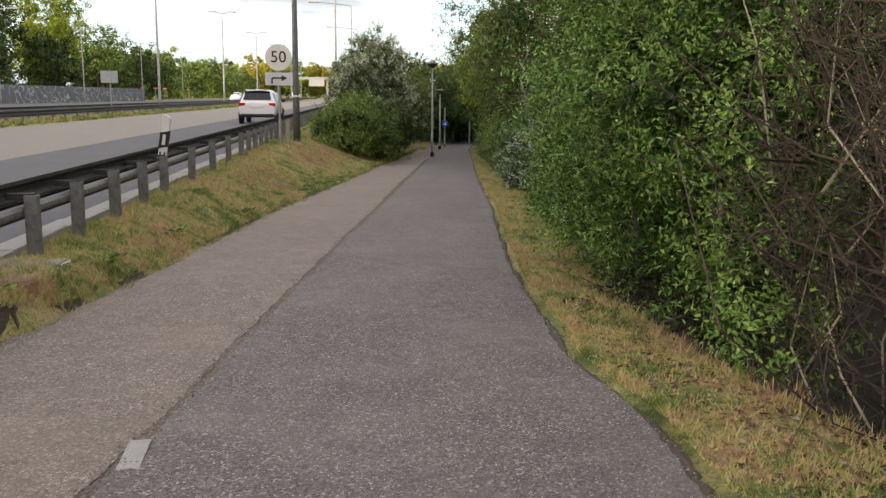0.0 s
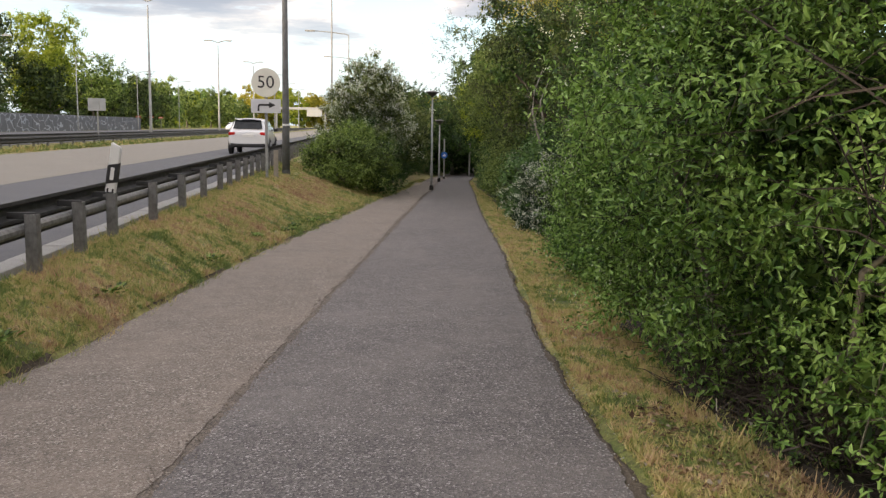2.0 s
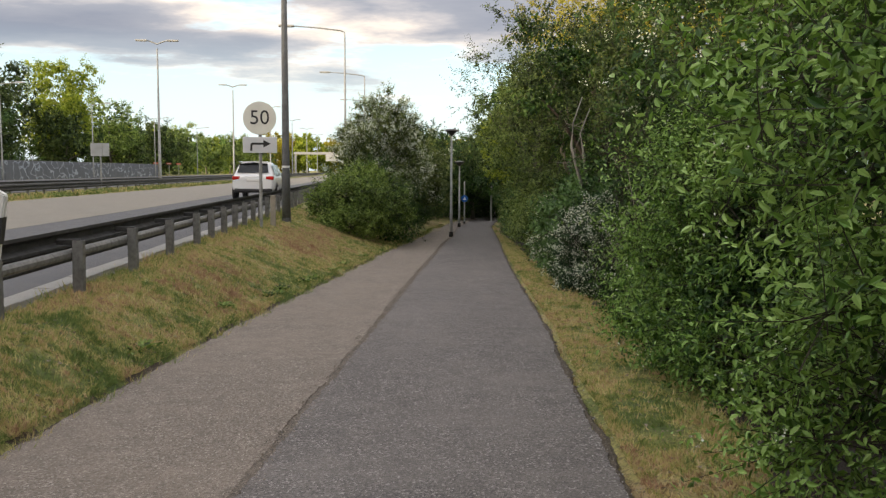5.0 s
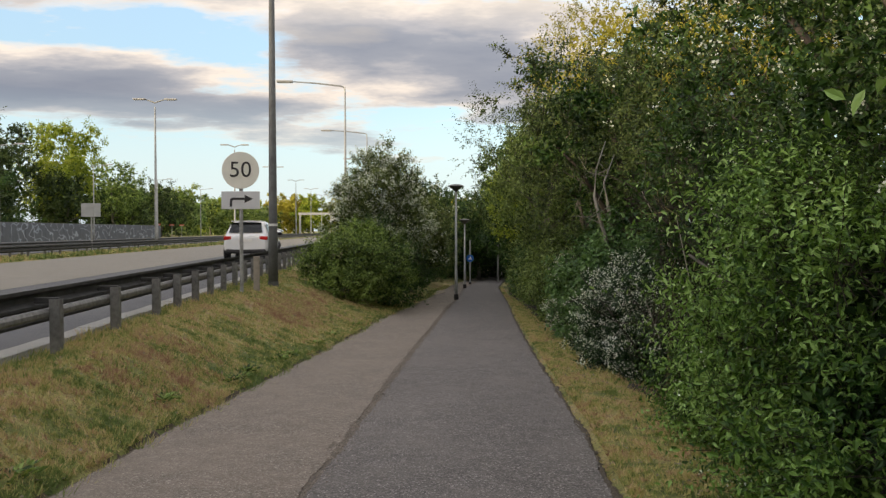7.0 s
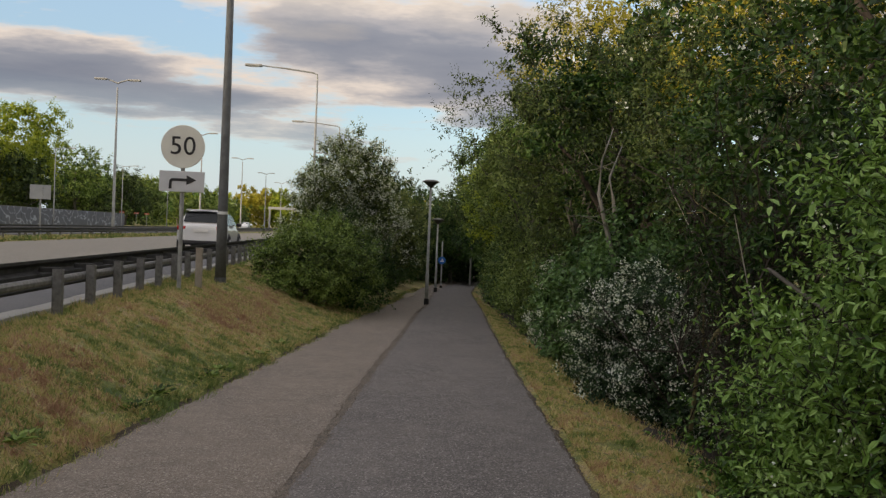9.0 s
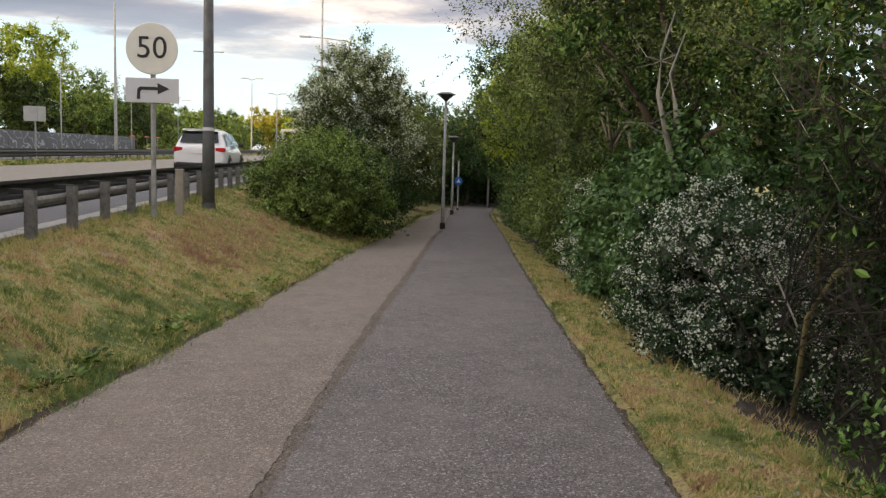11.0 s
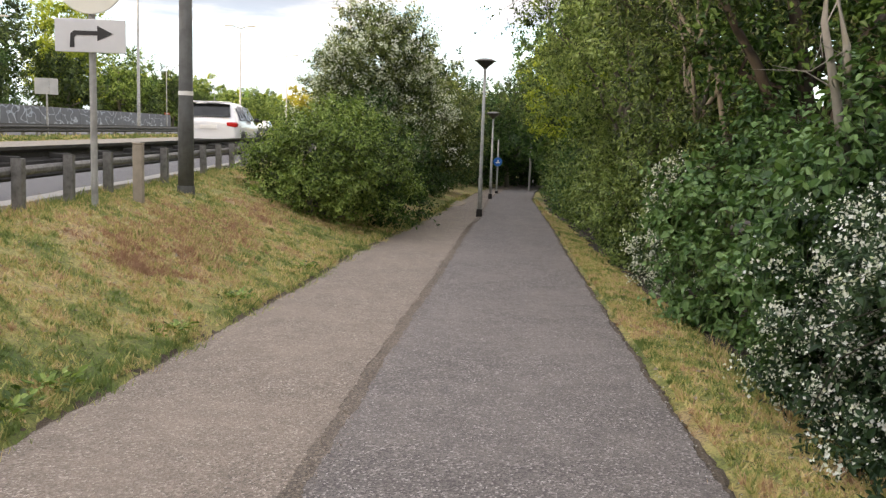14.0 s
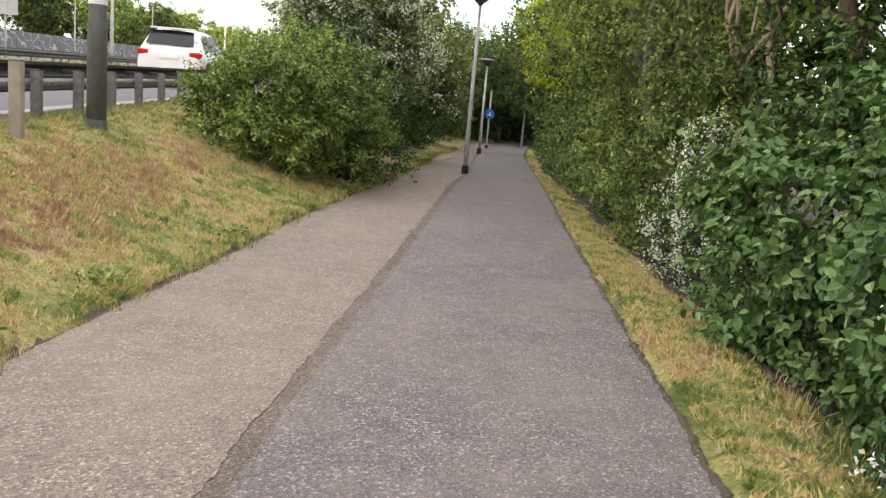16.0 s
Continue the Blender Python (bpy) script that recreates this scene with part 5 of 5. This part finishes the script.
# ---- grass ----
def grass(name, n, lo, hi, y0, y1, h, mat, label, seed, power=1.0, wide=0.0042, edge=0.0, tuft=9):
    """Blades in small tufts on the ground between two curves."""
    rng = np.random.default_rng(seed)
    m = n // tuft
    yc = y0 + (y1 - y0) * rng.random(m) ** power
    a, b = lo(yc), hi(yc)
    xc = b - np.abs(rng.normal(0, edge, m)) if edge else a + (b - a) * rng.random(m)
    keep = rng.random(m) < np.clip(0.7 + 0.5 * lumps(xc * 3, yc * 3, 1.0) + 0.5 * lumps(xc * 7.3 + 2, yc * 6.1, 1.3), 0.18, 1)
    xc, yc = xc[keep], yc[keep]
    m = len(xc)
    size = rng.uniform(0.5, 1.6, m) * (1 + 0.45 * lumps(xc * 2.3, yc * 2.3, 1.7))
    way = rng.uniform(0, 6.28, m)
    own = np.repeat(np.arange(m), tuft)
    n = len(own)
    spread = 0.028 * np.repeat(size, tuft)
    x, y = xc[own] + rng.normal(0, 1, n) * spread, yc[own] + rng.normal(0, 1, n) * spread
    if edge:
        x = np.minimum(x, hi(y) + 0.03)
    z = ground_z(x, y) - 0.002
    hh = h * rng.uniform(0.5, 1.25, n) * size[own]
    ang = rng.uniform(0, 6.28, n)
    lean = rng.uniform(0.2, 1.05, n)
    d2 = way[own] + rng.normal(0, 0.9, n)
    p = np.stack([x, y, z], 1)
    s = np.stack([np.cos(ang), np.sin(ang), 0 * ang], 1) * (wide * rng.uniform(0.6, 1.5, n) * (1 + 0.03 * y))[:, None]
    tip = p + np.stack([np.cos(d2) * lean * hh, np.sin(d2) * lean * hh, hh * np.sqrt(np.maximum(0.05, 1 - 0.6 * lean ** 2))], 1)
    v = np.stack([p - s, p + s, tip], 1).reshape(-1, 3)
    ob = solid(name, v, np.arange(3 * n).reshape(-1, 3), mat)
    return tagged(ob, label, "grass", kind="stuff")


grass("bank_grass", 280000, lambda y: 0 * y - 3.05, lambda y: curve(EDGE_L, y) + 0.02, 2.5, 36, 0.045, M_BLADE, "short dry mown grass on the road bank", 1, 1.15)
grass("bank_edge_grass", 30000, lambda y: 0 * y, lambda y: curve(EDGE_L, y) + 0.05, 2.5, 52, 0.09, M_EDGE, "tufts of grass along the path edge", 2, 1.2, edge=0.09)
grass("verge_grass", 210000, lambda y: curve(EDGE_R, y) + 0.05, lambda y: curve(TURF_R, y) + 0.5, 2.0, 40, 0.036, M_VERGE, "short yellowish verge grass beside the hedge", 3, 1.15)
grass("verge_edge_grass", 22000, lambda y: 0 * y, lambda y: curve(EDGE_R, y) + 0.2, 2.0, 50, 0.045, M_STRAW, "straw-like grass along the path edge", 4, 1.2, edge=0.07)
grass("hedge_foot_grass", 20000, lambda y: curve(TURF_R, y) - 0.1, lambda y: curve(TURF_R, y) + 0.7, 2.0, 24, 0.09, M_VERGE, "longer dry grass and stalks at the hedge foot", 5, 1.1, wide=0.004)
grass("median_grass", 26000, lambda y: 0 * y - 16.3, lambda y: 0 * y - 14.45, 25, 110, 0.14, M_EDGE, "grass strip on the median", 6, 1.3, wide=0.02)
grass("rail_foot_grass", 14000, lambda y: 0 * y - 3.12, lambda y: 0 * y - 2.6, 4, 34, 0.09, M_EDGE, "taller grass round the guard rail posts", 7, 1.1)

for nm, cx, cy, rx, ry, n, sd in (("dry_patch", -1.45, 26.2, 0.75, 2.4, 17000, 8), ("dry_patch", -1.2, 30.2, 0.45, 1.3, 4000, 9), ("dry_patch", -2.0, 17.6, 0.6, 1.6, 6000, 10)):
    grass(nm, n, lambda y: cx - rx * np.sqrt(np.maximum(0, 1 - ((y - cy) / ry) ** 2)) * (0.8 + 0.3 * np.sin(y * 9)), lambda y: cx + rx * np.sqrt(np.maximum(0, 1 - ((y - cy) / ry) ** 2)) * (0.8 + 0.3 * np.sin(y * 7 + 1)), cy - ry, cy + ry, 0.05, M_DEAD, "patch of dead reddish-brown grass on the bank", sd, wide=0.006)


def litter(n, y0, y1, lo, hi, seed, mat=M_TAN):
    """Dead leaves on the verge."""
    rng = np.random.default_rng(seed)
    y = rng.uniform(y0, y1, n)
    x = lo(y) + (hi(y) - lo(y)) * rng.random(n)
    p = np.stack([x, y, ground_z(x, y) + 0.012], 1)
    s = leaf_mesh("fallen_leaves", p, rng.normal(0, 1, (n, 3)) * [1, 1, 0.15], rng.normal(0, 0.3, (n, 3)) + [0, 0, 1], rng.uniform(0.025, 0.06, n), 0.6, mat, None, False, "pale dead leaves lying in the grass")
    s["category"] = "leaf litter"


litter(900, 2.5, 30, lambda y: 0 * y - 2.8, lambda y: curve(EDGE_L, y), 11)
litter(900, 2.5, 26, lambda y: curve(EDGE_R, y) + 0.1, lambda y: curve(TURF_R, y) + 0.5, 12)
litter(2600, 2.3, 7.5, lambda y: curve(EDGE_R, y) + 0.25, lambda y: curve(TURF_R, y) + 0.9, 13, M_DRYLEAF)


def dirt(name, edge, sign, seed):
    """Bare earth and grit between the asphalt and the turf."""
    ys = np.arange(0.5, 56, 0.05)
    rng = np.random.default_rng(seed)
    w = 0.03 + 0.03 * np.abs(np.sin(ys * 1.3) + np.sin(ys * 4.1 + 1) * 0.6 + rng.normal(0, 0.35, len(ys)))
    x0 = curve(edge, ys)
    xs = np.stack([x0 - sign * 0.06, x0, x0 + sign * w * 0.6, x0 + sign * w], 1)
    y = np.repeat(ys[:, None], 4, 1)
    z = np.maximum(ground_z(xs, y), path_z(y) - 0.012) + 0.008
    z[:, 0] = path_z(ys) - 0.02
    z[:, 1] = path_z(ys) - 0.012
    z[:, 3] -= 0.012
    ob = solid(name, np.stack([xs, y, z], -1).reshape(-1, 3), grid_faces(4, len(ys)), M_EARTH)
    tagged(ob, "strip of bare dark earth along the asphalt edge", "earth", kind="structure")


dirt("trim_earth_bank", EDGE_L, -1, 21)
dirt("trim_earth_verge", EDGE_R, 1, 22)


def paint_patch():
    s = thing("paint_patch", -1.06, 3.87, float(path_z(3.87)) + 0.006, "worn pale rectangular paint mark on the asphalt joint", "road marking", rz=4)
    part("mark", box(bmesh.new(), -0.05, 0.05, -0.17, 0.17, -0.01, 0.004, 0.003), M_KERB, s)


def slab():
    s = thing("drain_slab", -2.9, 7.2, 0.07, "flat concrete drain slab beside the guard rail", "slab")
    part("slab_top", box(bmesh.new(), -0.22, 0.32, -0.45, 0.5, -0.15, 0.03, 0.015), M_SLAB, s)
    part("slab_rim", box(bmesh.new(), -0.25, 0.35, -0.48, 0.53, -0.15, 0.015, 0.01), M_BACK, s)


def dusty_patch():
    s = thing("sandy_patch", 2.15, 43.8, float(path_z(43.8)) + 0.006, "pale sandy patch where a track joins the path", "ground patch", rz=-14)
    bm = lathe(bmesh.new(), [(1.0, -0.02), (1.0, 0.002), (0.85, 0.006), (0.1, 0.008)], 26)
    for v in bm.verts:
        a = math.atan2(v.co.y, v.co.x)
        v.co.x *= 0.42 * (1 + 0.2 * math.sin(3 * a))
        v.co.y *= 2.4 * (1 + 0.15 * math.cos(2 * a))
    part("sand", bm, M_TAN, s)


paint_patch()
slab()
dusty_patch()


def bare_tree(x, y, branches, label, mat, seed, shift=(0, 0)):
    """A small bare tree given by its bent branches."""
    rng = np.random.default_rng(seed)
    s = thing("bare_tree", x, y, float(ground_z(x, y)), label, "tree")
    ends = []
    for pts, r in branches:
        rel = [(a - x, b - y, c - s.location.z) for a, b, c in pts]
        n = len(rel)
        part("branch", tube(bmesh.new(), rel, [r * (1 - 0.86 * i / (n - 1)) for i in range(n)], 8), mat, s, smooth=True)
        for q in range(6):
            i = rng.integers(1, n)
            f = rng.random()
            ends.append(np.array(rel[i - 1]) * (1 - f) + np.array(rel[i]) * f)
    a = np.array(ends)
    b = a + rng.normal(0, 0.28, a.shape) + [-0.1, -0.05, 0.15]
    sticks("brushwood", a, b, 0.007, 0.002, mat, s, 0.12, rng)
    s.location.x += shift[0]
    s.location.y += shift[1]


bare_tree(4.15, 21.95, [(((4.15, 21.95, -1.0), (4.12, 21.9, 0.9), (3.93, 21.74, 1.4), (3.8, 21.72, 1.85), (3.86, 21.85, 2.3), (4.1, 22.2, 2.8)), 0.05), (((4.17, 21.97, 1.0), (4.09, 21.97, 1.73), (4.05, 22.1, 2.1), (4.3, 22.4, 2.6)), 0.04)], "two pale grey curving tree stems above the hedge", M_STEM, 5)
bare_tree(4.0, 19.2, [(((4.0, 19.2, -1.0), (4.02, 19.1, 0.0), (4.12, 18.95, 0.35), (4.35, 18.8, 0.7), (4.7, 18.6, 1.1), (5.1, 18.4, 1.4)), 0.027), (((4.12, 18.95, 0.35), (4.45, 18.8, 0.55), (4.9, 18.7, 0.75)), 0.022), (((4.05, 19.05, 0.2), (4.0, 19.0, 0.9), (3.9, 18.8, 1.5), (3.6, 18.5, 1.75)), 0.012), (((4.3, 18.82, 0.65), (4.2, 18.6, 1.3), (4.35, 18.3, 2.0), (4.1, 17.9, 2.4)), 0.013)], "bare pale branches with yellow lichen leaning out of the thicket", M_LICHEN, 6, (0.05, -0.4))


def weed(x, y, seed, r=0.15):
    """A flat rosette of broad weed leaves."""
    rng = np.random.default_rng(seed)
    s = thing("weed", x, y, float(ground_z(x, y)) + 0.015, "low broad-leaved green weed at the path edge", "weed", "weeds")
    n = 56
    a = rng.uniform(0, 6.28, n)
    p = np.stack([np.cos(a), np.sin(a), 0 * a], 1) * rng.uniform(0, r, (n, 1)) * [1, 2.2, 1] + [0, 0, 0.02]
    d = np.stack([np.cos(a), np.sin(a), rng.uniform(0.1, 0.9, n)], 1)
    leaf_mesh("leaves", p, d, np.tile([0, 0, 1.0], (n, 1)) + rng.normal(0, 0.3, (n, 3)), rng.uniform(0.04, 0.085, n), 0.5, M_BUSH, s, True)


for i, (y, off) in enumerate(((6.3, 0.1), (8.2, 0.05), (10.4, 0.12), (13.6, 0.08), (16.4, 0.15), (18.3, 0.05), (18.9, 0.12), (20.4, 0.04), (20.9, 0.1), (22.6, 0.05), (24.2, 0.1), (26.8, 0.08))):
    weed(float(curve(EDGE_L, y)) - off - 0.16, y, 300 + i)


def grit(name, table, n, spread, y0, y1, size, label, seed, mat):
    """Loose crumbs of stone along an edge."""
    rng = np.random.default_rng(seed)
    y = y0 + (y1 - y0) * rng.random(n) ** 1.3
    x = curve(table, y) + rng.normal(0, spread, n)
    c = np.stack([x, y, path_z(y) + 0.006], 1)
    r = (size * rng.uniform(0.4, 1.3, n))[:, None, None]
    base = np.array([[1, 0, 0], [0, 1, 0], [-1, 0, 0], [0, -1, 0], [0, 0, 0.8], [0, 0, -0.6]])[None] * rng.uniform(0.6, 1.3, (n, 6, 1))
    v = (c[:, None] + base * r).reshape(-1, 3)
    f = np.array([[0, 1, 4], [1, 2, 4], [2, 3, 4], [3, 0, 4], [1, 0, 5], [2, 1, 5], [3, 2, 5], [0, 3, 5]])[None] + np.arange(n)[:, None, None] * 6
    tagged(solid(name, v, f.reshape(-1, 3), mat), label, "gravel", kind="stuff")


grit("joint_grit", SEAM, 3000, 0.045, 2.5, 40, 0.007, "loose grit and crumbs along the asphalt joint", 31, M_BIKE)
grit("edge_grit", EDGE_R, 900, 0.05, 2.5, 36, 0.006, "pale stone crumbs along the asphalt edge", 32, M_KERB)
